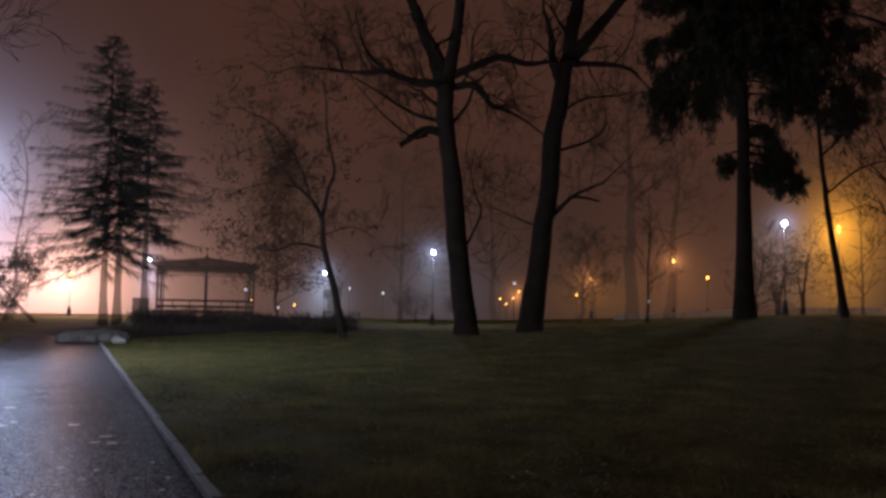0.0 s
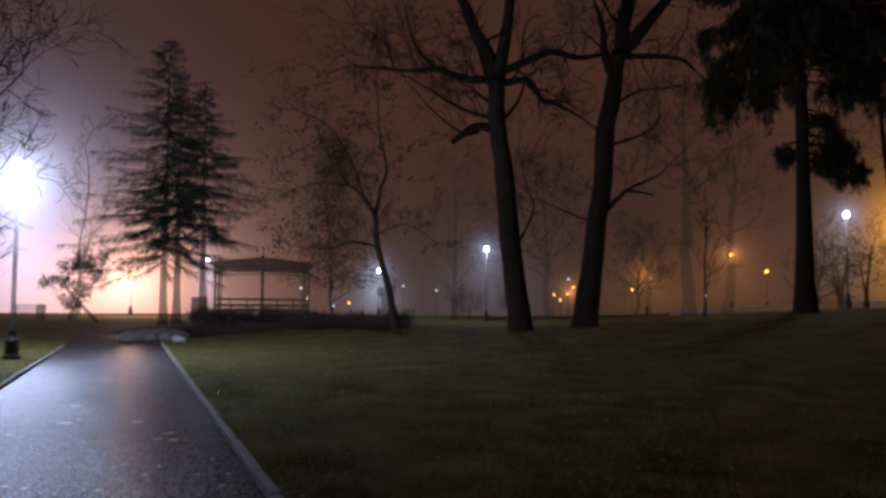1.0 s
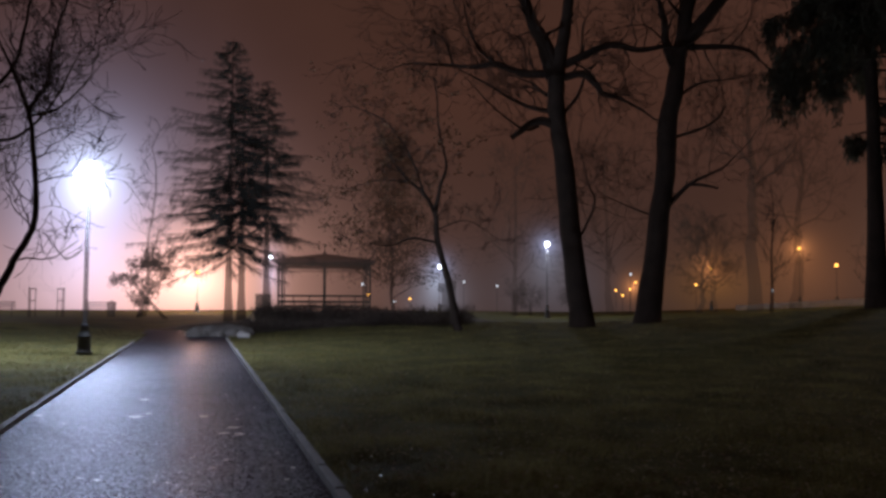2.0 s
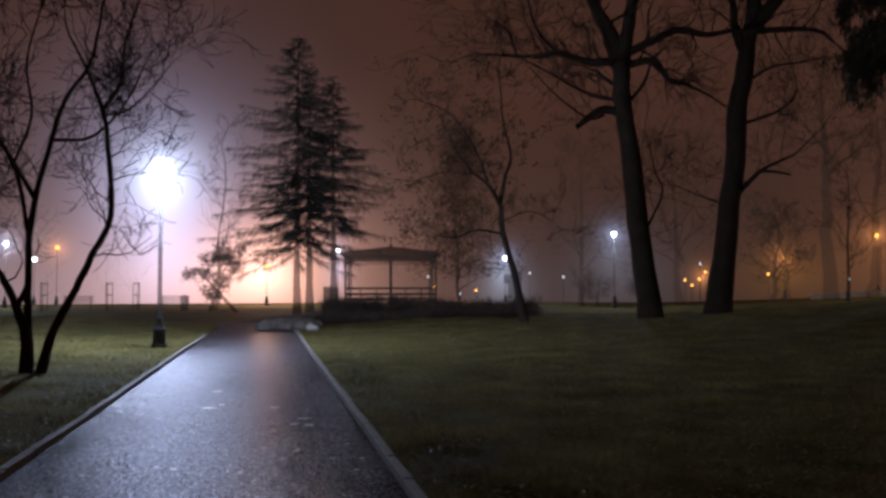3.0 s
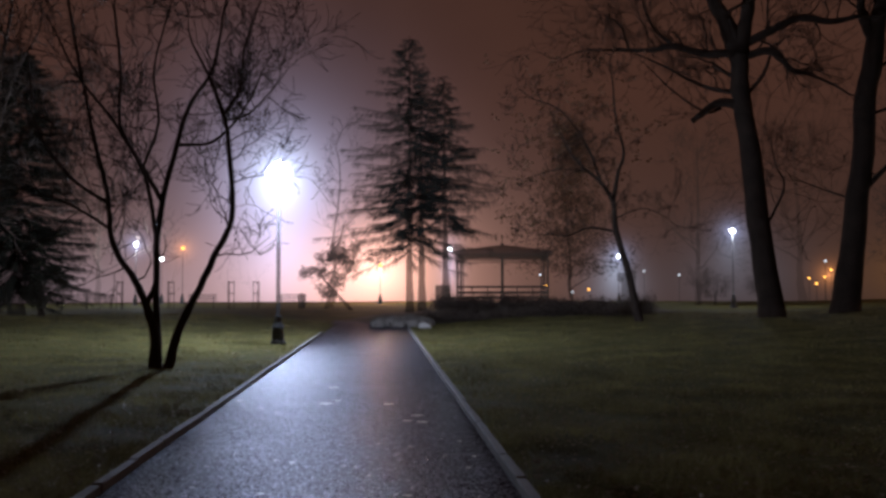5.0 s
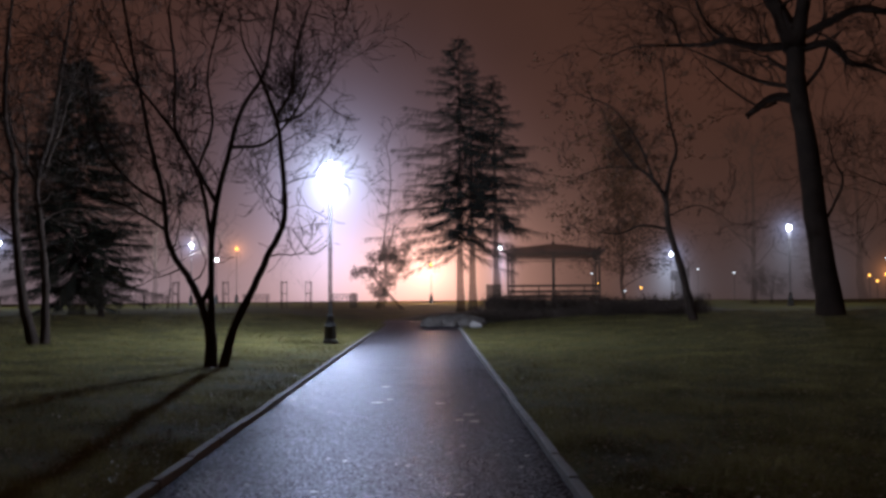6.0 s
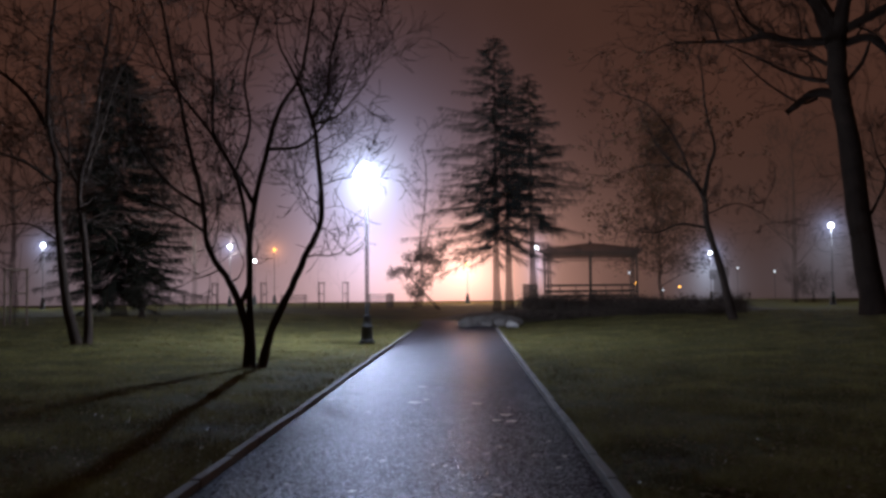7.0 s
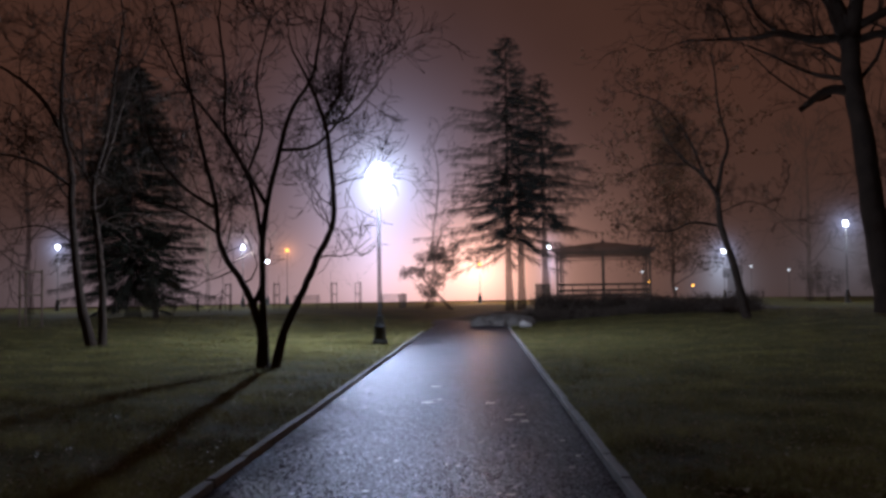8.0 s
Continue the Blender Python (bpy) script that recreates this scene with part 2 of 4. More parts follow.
class Tubes:
    """Collects round, tapering branches into one mesh."""

    def __init__(self):
        self.verts, self.faces = [], []

    def tube(self, pts, radii, sides=6):
        base, n = len(self.verts), len(pts)
        for i, p in enumerate(pts):
            d = (pts[min(i + 1, n - 1)] - pts[max(i - 1, 0)]).normalized()
            side = d.cross(Vector((0.3, 1, 0.1))).normalized()
            up = d.cross(side)
            for k in range(sides):
                a = TAU * k / sides
                self.verts.append(p + radii[i] * (math.cos(a) * side + math.sin(a) * up))
        for i in range(n - 1):
            for k in range(sides):
                a, b = base + i * sides + k, base + i * sides + (k + 1) % sides
                self.faces.append((a, b, b + sides, a + sides))
        self.faces.append(tuple(range(base, base + sides)))
        self.faces.append(tuple(range(base + (n - 1) * sides, base + n * sides)))

    def grow(self, rng, p, d, length, r, level, bend=0.25, lift=0.05, kids=4, sides=4, tips=None, rmin=0.0045):
        """A crooked branch with side branches on side branches."""
        steps = 5 if level else 4
        pts, radii, dirs = [p.copy()], [r], [d.normalized()]
        d = d.normalized()
        for i in range(steps):
            d = (d + Vector((rng.uniform(-bend, bend), rng.uniform(-bend, bend), rng.uniform(-bend, bend) + lift))).normalized()
            pts.append(pts[-1] + d * length / steps)
            radii.append(max(rmin, r * (1 - 0.8 * (i + 1) / steps)))
            dirs.append(d)
        self.tube(pts, radii, sides)
        if tips is not None:
            tips.append(pts[-1])
        if level <= 0:
            return
        for k in range(kids):
            f = rng.uniform(0.25, 1.0) * steps
            i = min(int(f), steps - 1)
            q = pts[i].lerp(pts[i + 1], f - i)
            side = Vector((rng.gauss(0, 1), rng.gauss(0, 1), rng.gauss(0, 1)))
            side = (side - side.dot(dirs[i]) * dirs[i]).normalized()
            turn = rng.uniform(0.5, 1.05)
            self.grow(rng, q, dirs[i] * math.cos(turn) + side * math.sin(turn), length * rng.uniform(0.42, 0.72),
                      max(rmin, radii[i] * 0.55), level - 1, bend, lift, kids, max(3, sides - 1), tips, rmin)

    def made(self, name, material, parent, label=""):
        return mesh_ob(name, self.verts, self.faces, material, parent, label)


def spline(ctrl, steps=5):
    """A smooth line through a few points."""
    c = [ctrl[0] * 2 - ctrl[1], *ctrl, ctrl[-1] * 2 - ctrl[-2]]
    pts = []
    for i in range(1, len(c) - 2):
        for s in range(steps):
            t = s / steps
            pts.append(0.5 * (2 * c[i] + (c[i + 1] - c[i - 1]) * t + (2 * c[i - 1] - 5 * c[i] + 4 * c[i + 1] - c[i + 2]) * t * t
                              + (3 * c[i] - c[i - 1] - 3 * c[i + 1] + c[i + 2]) * t ** 3))
    return pts + [ctrl[-1]]


def limb(name, ctrl, r0, r1, material, parent, rng, sides=10, flare=0.0, wobble=0.0, label=""):
    """One stem or limb: a tapering, slightly uneven tube; flare widens its foot."""
    pts = spline([Vector(p) for p in ctrl])
    n = len(pts) - 1
    radii = []
    for i in range(n + 1):
        f = i / n
        radii.append((r0 + (r1 - r0) * f) * (1 + rng.uniform(-0.06, 0.06)) + flare * math.exp(-f * 14))
        if 0 < i < n:
            pts[i] = pts[i] + Vector((rng.gauss(0, wobble), rng.gauss(0, wobble), 0))
    t = Tubes()
    t.tube(pts, radii, sides)
    t.made(name, material, parent, label)
    return pts, radii


def bare_tree(name, place, label, stems, limbs, seed, bark=BARK, twig_len=1.6, level=3, kids=4, every=3, turn=None, r_scale=1.0, lift=0.05, start=0.3, rmin=0.0045, bend=0.3):
    """stems and limbs: (points as (across, depth, up), foot radius, tip radius). Twigs grow from all of them."""
    rng = random.Random(seed)
    bearing = math.degrees(math.atan2(place[0], place[1]))
    root = thing(name, place, label, "tree", turn=-bearing if turn is None else turn)
    twigs = Tubes()
    for kind, items in (("trunk", stems), ("limb", limbs)):
        for ctrl, r0, r1 in items:
            pts, radii = limb(kind, ctrl, r0 * r_scale, r1 * r_scale, bark, root, rng, 12 if kind == "trunk" else 8,
                              flare=r0 * 0.3 if kind == "trunk" else 0.0, wobble=r0 * 0.07)
            if r1 > 0.5 * r0 and kind == "limb":
                continue  # a broken stub
            n = len(pts)
            first = int(n * start) if kind == "trunk" else 2
            for i in range(first, n, every):
                d = (pts[min(i + 1, n - 1)] - pts[i - 1]).normalized()
                side = Vector((rng.gauss(0, 1), rng.gauss(0, 0.8), rng.uniform(-0.2, 0.9)))
                side = (side - side.dot(d) * d).normalized()
                twigs.grow(rng, pts[i], d * 0.5 + side, twig_len * rng.uniform(0.55, 1.25), max(0.012, radii[i] * 0.3), level, bend, lift, kids, rmin=rmin)
            twigs.grow(rng, pts[-1], pts[-1] - pts[-2], twig_len * 1.2, radii[-1] * 0.8, level, bend, lift, kids, rmin=rmin)
    twigs.made("crown", bark, root)
    return root


def leaf_cloud(rng, centres, count, spread, size, droop=0.0):
    """Small folded leaves scattered round points: verts and faces."""
    verts, faces = [], []
    for c in centres:
        for _ in range(count):
            p = c + Vector((rng.gauss(0, spread), rng.gauss(0, spread), rng.gauss(0, spread) - droop * rng.random()))
            a = Vector((rng.gauss(0, 1), rng.gauss(0, 1), rng.gauss(0, 0.6))).normalized() * size * rng.uniform(0.6, 1.3)
            b = a.cross(Vector((rng.gauss(0, 1), rng.gauss(0, 1), rng.gauss(0, 1)))).normalized() * size * 0.45
            i = len(verts)
            verts += [p - a, p + b, p + a, p - b + a * 0.1]
            faces += [(i, i + 1, i + 2), (i, i + 2, i + 3)]
    return verts, faces


def conifer(name, place, label, height, radius, bare, seed, needles=NEEDLE, trunk_r=0.22, lean=(0, 0), density=1.0, droop=0.35, ragged=0.35, spray=0.34, taper=0.85, one_side=None, hang=0.0, width=0.02):
    """A spruce: straight trunk, whorls of sagging boughs, each hung with short needle sprays."""
    rng = random.Random(seed)
    root = thing(name, place, label, "tree")
    top = Vector((lean[0], lean[1], height))
    limb("trunk", [(0, 0, -0.2), tuple(top * 0.33), tuple(top * 0.66), tuple(top)], trunk_r, 0.02, BARK, root, rng, 10, trunk_r * 0.5, 0.02)
    boughs, verts, faces = Tubes(), [], []
    z = bare
    while z < height - 0.15:
        f = (z - bare) / (height - bare)
        reach = radius * (1 - f) ** taper * (0.55 + 0.45 * smooth(0, 0.12, f)) + 0.12
        for k in range(max(3, int(6 * density))):
            a = rng.uniform(0, TAU)
            length = reach * rng.uniform(1 - ragged, 1 + ragged * 0.45)
            if one_side is not None:
                length *= 1 + 0.5 * math.cos(a - one_side)
            out = Vector((math.cos(a), math.sin(a), 0))
            foot = top * (z / height)
            pts, bent = [], droop * rng.uniform(-0.2, 2.0)
            for i in range(5):
                s = i / 4
                sag = -bent * length * s * (1.15 - 0.5 * s) * (1 - 0.6 * f) + 0.22 * f * length * s
                pts.append(foot + out * length * s + Vector((0, 0, sag)))
            boughs.tube(pts, [max(0.006, 0.035 * (1 - f) * (1 - 0.85 * i / 4) + 0.004) for i in range(5)], 3)
            n = int((12 + 24 * length) * density)
            for _ in range(n):
                s = rng.uniform(0.12, 1.0) ** 0.8
                i = min(int(s * 4), 3)
                p = pts[i].lerp(pts[i + 1], s * 4 - i)
                side = out.cross(Vector((0, 0, 1))) * rng.choice((-1, 1)) * rng.uniform(0.2, 1.0)
                d = (out * rng.uniform(0.2, 0.9) + side + Vector((0, 0, rng.uniform(-1.2, 0.5) - hang))).normalized() * spray * rng.uniform(0.5, 1.35) * (0.6 + 0.4 * (1 - f))
                w = d.cross(Vector((rng.gauss(0, 1), rng.gauss(0, 1), rng.gauss(0, 1)))).normalized() * width * rng.uniform(0.7, 1.5)
                j = len(verts)
                verts += [p - w, p + w, p + d * 0.6 + w * 0.8, p + d, p + d * 0.6 - w * 0.8]
                faces += [(j, j + 1, j + 2, j + 4), (j + 4, j + 2, j + 3)]
        z += rng.uniform(0.20, 0.36) / (0.8 + 0.3 * density) * (1.25 - 0.4 * f)
    boughs.made("branchwork", BARK, root)
    mesh_ob("crown", verts, faces, needles, root, shade=False)
    return root


# ---------------------------------------------------------------- ground, path, kerbs
def build_ground():
    radii = [0.0] + [1.5 * 1.13 ** i for i in range(38)] + [300, 600, 1200, 2600]
    sides = 144
    verts, faces = [(0, 0, 0)], []
    for r in radii[1:]:
        for k in range(sides):
            a = TAU * k / sides
            x, y = r * math.sin(a), r * math.cos(a)
            bumps = 0.03 * noise.noise((x * 0.35, y * 0.35, 0)) * smooth(2.2, 4, abs(x + 0.5))
            verts.append((x, y, ground_z(x, y) - 0.03 + bumps))
    for k in range(sides):
        faces.append((0, 1 + (k + 1) % sides, 1 + k))
    for i in range(len(radii) - 2):
        for k in range(sides):
            a, b = 1 + i * sides + k, 1 + i * sides + (k + 1) % sides
            faces.append((a, b, b + sides, a + sides))
    return tagged(mesh_ob("ground", verts, faces, LAWN), "damp short mown lawn strewn with fallen leaves", "ground", kind="structure")


def strip(name, x0, x1, y0, y1, z, material, steps=40, wave=0.0):
    verts, faces = [], []
    for i in range(steps + 1):
        y = y0 + (y1 - y0) * i / steps
        for x in (x0, x1):
            dx = wave * noise.noise((x, y * 0.8, 3.0))
            verts.append((x + dx, y, z))
    for i in range(steps):
        a = 2 * i
        faces.append((a, a + 1, a + 3, a + 2))
    n = len(verts)
    verts += [(v[0], v[1], v[2] - 0.25) for v in verts]
    for i in range(steps):
        a = 2 * i
        faces += [(a, a + 2, a + 2 + n, a + n), (a + 1, a + 1 + n, a + 3 + n, a + 3)]
    faces += [(0, n, n + 1, 1), (2 * steps, 2 * steps + 1, n + 2 * steps + 1, n + 2 * steps)]
    return mesh_ob(name, verts, faces, material, shade=False)


PATH_L, PATH_R, PATH_END = -2.08, 1.02, 33.0
build_ground()
tagged(strip("path", PATH_L, PATH_R, -14, PATH_END + 12, 0.0, ASPHALT, 60), "damp dark asphalt footpath with a dull sheen", "path", kind="structure")


def build_crossing():
    """The path across the far end, following the rise of the ground."""
    verts, faces, n = [], [], 60
    for i in range(n + 1):
        x = -2.4 + 8.4 * i / n
        for y in (41.0, 46.0):
            verts.append((x, y + 0.004 * x * x, max(0.012, ground_z(x, y + 0.004 * x * x) + 0.015)))
    for i in range(n):
        faces.append((2 * i, 2 * i + 1, 2 * i + 3, 2 * i + 2))
    ob = mesh_ob("path_across", verts, [f[::-1] for f in faces], ASPHALT, shade=False)
    return tagged(ob, "damp asphalt path crossing behind the lawn", "path", kind="structure")


build_crossing()


def kerb_run(name, x, y0, y1, label):
    """Concrete kerb stones, set end to end with narrow joints."""
    root = tagged(new(name), label, "kerb", kind="structure")
    bm = bmesh.new()
    box(bm, 0.085, 0.985, 0.26, Matrix(), 0.012)
    first = part("kerb_stone", bm, CONCRETE, root)
    rng = random.Random(int(x * 10))
    y, stone = y0 + 0.5, first
    while y < y1:
        if stone is None:
            stone = new("kerb_stone", first.data)
            stone.parent = root
        stone.matrix_basis = pose(x + rng.uniform(-0.006, 0.006), y, -0.065 + rng.uniform(-0.006, 0.006), rng.uniform(-0.4, 0.4), rng.uniform(-1, 1), rng.uniform(-0.35, 0.35))
        stone, y = None, y + 1.0
    return root


kerb_run("kerb_west", PATH_L - 0.05, 3.0, PATH_END, "grey concrete kerb between lawn and asphalt path")
kerb_run("kerb_east", PATH_R + 0.05, 3.0, PATH_END + 3, "grey concrete kerb between asphalt path and lawn")


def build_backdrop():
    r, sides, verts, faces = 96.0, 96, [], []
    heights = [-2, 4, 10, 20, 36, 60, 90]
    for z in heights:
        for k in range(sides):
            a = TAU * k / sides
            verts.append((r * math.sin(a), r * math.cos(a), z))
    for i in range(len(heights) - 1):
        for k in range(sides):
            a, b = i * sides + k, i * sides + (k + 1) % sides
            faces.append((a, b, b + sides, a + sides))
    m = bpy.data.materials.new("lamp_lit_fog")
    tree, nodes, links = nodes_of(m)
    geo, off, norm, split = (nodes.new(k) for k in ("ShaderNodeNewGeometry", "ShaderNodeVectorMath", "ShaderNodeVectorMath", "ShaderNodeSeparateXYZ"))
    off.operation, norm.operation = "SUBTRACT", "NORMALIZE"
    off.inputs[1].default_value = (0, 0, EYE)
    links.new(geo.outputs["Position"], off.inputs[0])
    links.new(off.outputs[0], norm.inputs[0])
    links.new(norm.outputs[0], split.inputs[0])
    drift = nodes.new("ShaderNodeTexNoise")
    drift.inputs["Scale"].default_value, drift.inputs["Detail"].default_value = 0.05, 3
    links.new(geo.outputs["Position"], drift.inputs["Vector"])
    # The wall emits the painted fog and halos itself; no lamp lights it.
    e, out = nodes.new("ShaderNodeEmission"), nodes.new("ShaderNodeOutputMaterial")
    links.new(fog_colour(tree, *split.outputs, PAINTED_GLOWS), e.inputs[0])
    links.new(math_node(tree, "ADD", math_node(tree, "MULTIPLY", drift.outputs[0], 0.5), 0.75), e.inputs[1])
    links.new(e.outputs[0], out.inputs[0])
    return tagged(mesh_ob("backdrop", verts, faces, m), "brown night fog backdrop with painted lamp halos", "fog", kind="structure")


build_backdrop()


# ---------------------------------------------------------------- lamps
def park_lamp(place, height, glow, label, group, arm_turn=0.0, watts=0.0, colour=(0.78, 0.86, 1.0), size=0.48):
    """Cast-iron post on a stepped foot; a frosted globe under a small cap."""
    root = thing("park_lamp", place, label, "street lamp", group, arm_turn)
    part("pedestal", lathe([(0.22, -0.1), (0.22, 0.06), (0.18, 0.10), (0.16, 0.42), (0.18, 0.47), (0.13, 0.55), (0.09, 0.72), (0.11, 0.76), (0.075, 0.82)], 16), STEEL, root, smooth_faces=False)
    part("post", lathe([(0.066, 0.8), (0.060, height * 0.55), (0.078, height * 0.56), (0.054, height * 0.57), (0.045, height - 0.34 * size)], 14), STEEL, root, smooth_faces=True)
    part("collar", lathe([(q, height + size * z) for q, z in ((0.048, -0.46), (0.06, -0.42), (0.095, -0.345), (0.095, -0.32), (0.05, -0.30))], 16), STEEL, root, smooth_faces=True)
    globe = part("globe", lathe([(q * size, height + size * z) for q, z in ((0.10, -0.30), (0.20, -0.25), (0.28, -0.14), (0.315, 0.0), (0.28, 0.15), (0.19, 0.26), (0.12, 0.29))], 20), glow, root, "glowing frosted lamp globe", True)
    globe.visible_shadow = False
    part("cap", lathe([(q * size, height + size * z) for q, z in ((0.15, 0.285), (0.15, 0.31), (0.08, 0.36), (0.03, 0.39))], 16), STEEL, globe, "small grey metal cap", True)
    if watts:
        lamp_light("lamp_light", root.matrix_basis @ Vector((0, 0, height)), watts, colour, 0.09)
    return root


def lamp_at(bearing, r, head_angle, glow, label, group="park lamps", watts=0.0, colour=(0.78, 0.86, 1.0), size=0.48):
    p = at(bearing, r)
    return park_lamp(p, EYE + r * math.tan(radians(head_angle)) - p.z, glow, label, group, 0.0, watts, colour, size)


WHITE, SODIUM = "cast-iron park lamp glowing cool white in fog", "street lamp glowing sodium orange in fog"
# This nearest globe is oversized to stand in for glare round the lamp.
lamp_at(-6.45, 26.7, 7.25, NEAR_GLOW, "tall iron park lamp shining brilliant white beside the path", watts=5300, colour=(0.60, 0.72, 1.0), size=1.15)
lamp_at(-25.5, 72, 2.85, WHITE_GLOW, WHITE, watts=2200)
lamp_at(-14.9, 74, 2.85, WHITE_GLOW, WHITE, watts=3000)
lamp_at(-13.4, 84, 1.95, WHITE_GLOW, WHITE)
lamp_at(4.3, 74, 2.7, WHITE_GLOW, WHITE, watts=1500)
lamp_at(14.85, 84, 2.15, WHITE_GLOW, WHITE, watts=1600)
lamp_at(21.65, 61, 3.6, WHITE_GLOW, WHITE, watts=1500)
lamp_at(43.0, 52, 5.45, WHITE_GLOW, WHITE, watts=1300)
SODIUM_LIGHT = (1.0, 0.45, 0.12)
lamp_at(-0.1, 78, 1.65, AMBER_GLOW, SODIUM, "street lamps", 4600, (1.0, 0.55, 0.38))
lamp_at(45.95, 62, 5.15, AMBER_GLOW, SODIUM, "street lamps", 1900, SODIUM_LIGHT)
lamp_at(36.6, 80, 3.2, AMBER_GLOW, SODIUM, "street lamps", 900, SODIUM_LIGHT)
for b, e in ((31.6, 2.05), (38.6, 2.2), (-12.2, 2.65)):
    lamp_at(b, 86, e, AMBER_GLOW, SODIUM, "street lamps")


def lantern(bearing, r, head_angle, glow, label):
    """A low far lantern: thin post, square-cornered housing, glowing lens."""
    p = at(bearing, r)
    h = EYE + r * math.tan(radians(head_angle)) - p.z
    root = thing("lantern", p, label, "lantern", "far lanterns")
    part("post", lathe([(0.08, -0.1), (0.06, 0.2), (0.04, h - 0.1)], 10), STEEL, root)
    part("lens", lathe([(0.06, h - 0.08), (0.085, h - 0.02), (0.085, h + 0.06), (0.07, h + 0.11)], 12), glow, root, "glowing lantern lens", True)
    part("cap", lathe([(0.13, h + 0.11), (0.09, h + 0.15), (0.03, h + 0.19)], 12), STEEL, root)


for b, e in ((25.9, 0.72), (27.1, 1.2), (26.75, 0.78), (30.7, 1.05), (26.3, 0.4), (13.0, 0.1), (10.4, 0.35)):
    lantern(b, 88, e, AMBER_GLOW, "small far orange lantern on a thin post")
for b, e in ((35.1, 0.72), (18.5, 0.95), (10.0, 1.0), (12.0, -0.1), (16.4, 1.2), (26.8, 1.7)):
    lantern(b, 88, e, LANTERN_GLOW, "small far white lantern on a thin post")


# ---------------------------------------------------------------- gazebo and its bed
def gazebo(place, turn):
    root = thing("gazebo", place, "open timber gazebo with hipped dark roof and railings", "gazebo", turn=turn)
    w, d, eave, ridge = 2.3, 1.9, 2.62, 3.12
    bm = bmesh.new()
    box(bm, 2 * w + 0.3, 2 * d + 0.3, 0.16, pose(0, 0, 0.0), 0.02)
    part("floor_slab", bm, STONE, root)
    bm = bmesh.new()
    e, low = 0.28, [(-1, -1), (1, -1), (1, 1), (-1, 1)]
    a = [bm.verts.new((sx * (w + e), sy * (d + e), eave)) for sx, sy in low]
    b = [bm.verts.new((sx * (w + e), sy * (d + e), eave + 0.13)) for sx, sy in low]
    c = [bm.verts.new((sx * 0.28, sy * 0.2, ridge)) for sx, sy in low]
    for i in range(4):
        j = (i + 1) % 4
        bm.faces.new((a[i], a[j], b[j], b[i]))
        bm.faces.new((b[i], b[j], c[j], c[i]))
    bm.faces.new(c)
    bm.faces.new(a[::-1])
    roof = part("roof", bm, ROOFING, root)
    part("finial", lathe([(0.12, ridge - 0.02), (0.09, ridge + 0.08), (0.03, ridge + 0.16), (0.015, ridge + 0.55)], 10), ROOFING, roof)
    spots = [(sx * w, sy * d) for sx, sy in low] + [(0, -d), (0, d), (-w + 0.3, -d), (w - 0.3, -d)]
    for i, (x, y) in enumerate(spots):
        bm = bmesh.new()
        s = 0.15 if i in (4, 5) else 0.12 if i < 4 else 0.07
        box(bm, s, s, eave, pose(x, y, eave / 2), 0.01)
        part("post", bm, TIMBER, root)
    for x0, y0, x1, y1 in ((-w, -d, w, -d), (-w, d, w, d), (-w, -d, -w, d), (w, -d, w, d)):
        length = math.hypot(x1 - x0, y1 - y0)
        for z, h in ((eave - 0.10, 0.14), (eave - 0.34, 0.05), (0.92, 0.10), (0.62, 0.12), (0.36, 0.12)):
            bm = bmesh.new()
            box(bm, length, 0.06, h, pose((x0 + x1) / 2, (y0 + y1) / 2, z, 0, 0, math.degrees(math.atan2(y1 - y0, x1 - x0))), 0.008)
            part("beam" if z > 2 else "rail", bm, TIMBER, root)
    for x in (-1.55, -0.75, 0.75, 1.55):
        bm = bmesh.new()
        box(bm, 0.05, 0.05, 0.9, pose(x, -d, 0.47), 0.006)
        part("baluster", bm, TIMBER, root)
    bm = bmesh.new()
    box(bm, 0.75, 0.6, 1.0, pose(-w - 0.75, -d + 0.2, 0.5), 0.02)
    part("side_box", bm, TIMBER, root, "dark boarded box beside the railings")
    return root


def bed_z(x, y):
    """The raised shrub bed under gazebo and spruces."""
    c = at(8.0, 47.5)
    q = math.hypot((x - c.x) / 9.5, (y - c.y) / 5.6)
    return ground_z(x, y) + 0.45 * (1 - smooth(0.6, 1.0, q)) - 0.05


def build_bed():
    c, n, verts, faces = at(8.0, 47.5), 36, [], []
    for ring in range(13):
        f = ring / 12
        for k in range(n):
            a = TAU * k / n
            x, y = c.x + 9.6 * f * math.cos(a), c.y + 5.7 * f * math.sin(a)
            verts.append((x, y, bed_z(x, y) + 0.05 * noise.noise((x, y, 5)) * (1 - f)))
    for ring in range(12):
        for k in range(n):
            a, b = ring * n + k, ring * n + (k + 1) % n
            faces.append((a, a + n, b + n, b))
    return tagged(mesh_ob("planting_bed", verts, faces, SOIL), "low raised planting bed of dark soil", "flower bed", kind="structure")


build_bed()
p = at(7.62, 48.2)
gazebo((p.x, p.y, bed_z(p.x, p.y) + 0.04), -7.6)


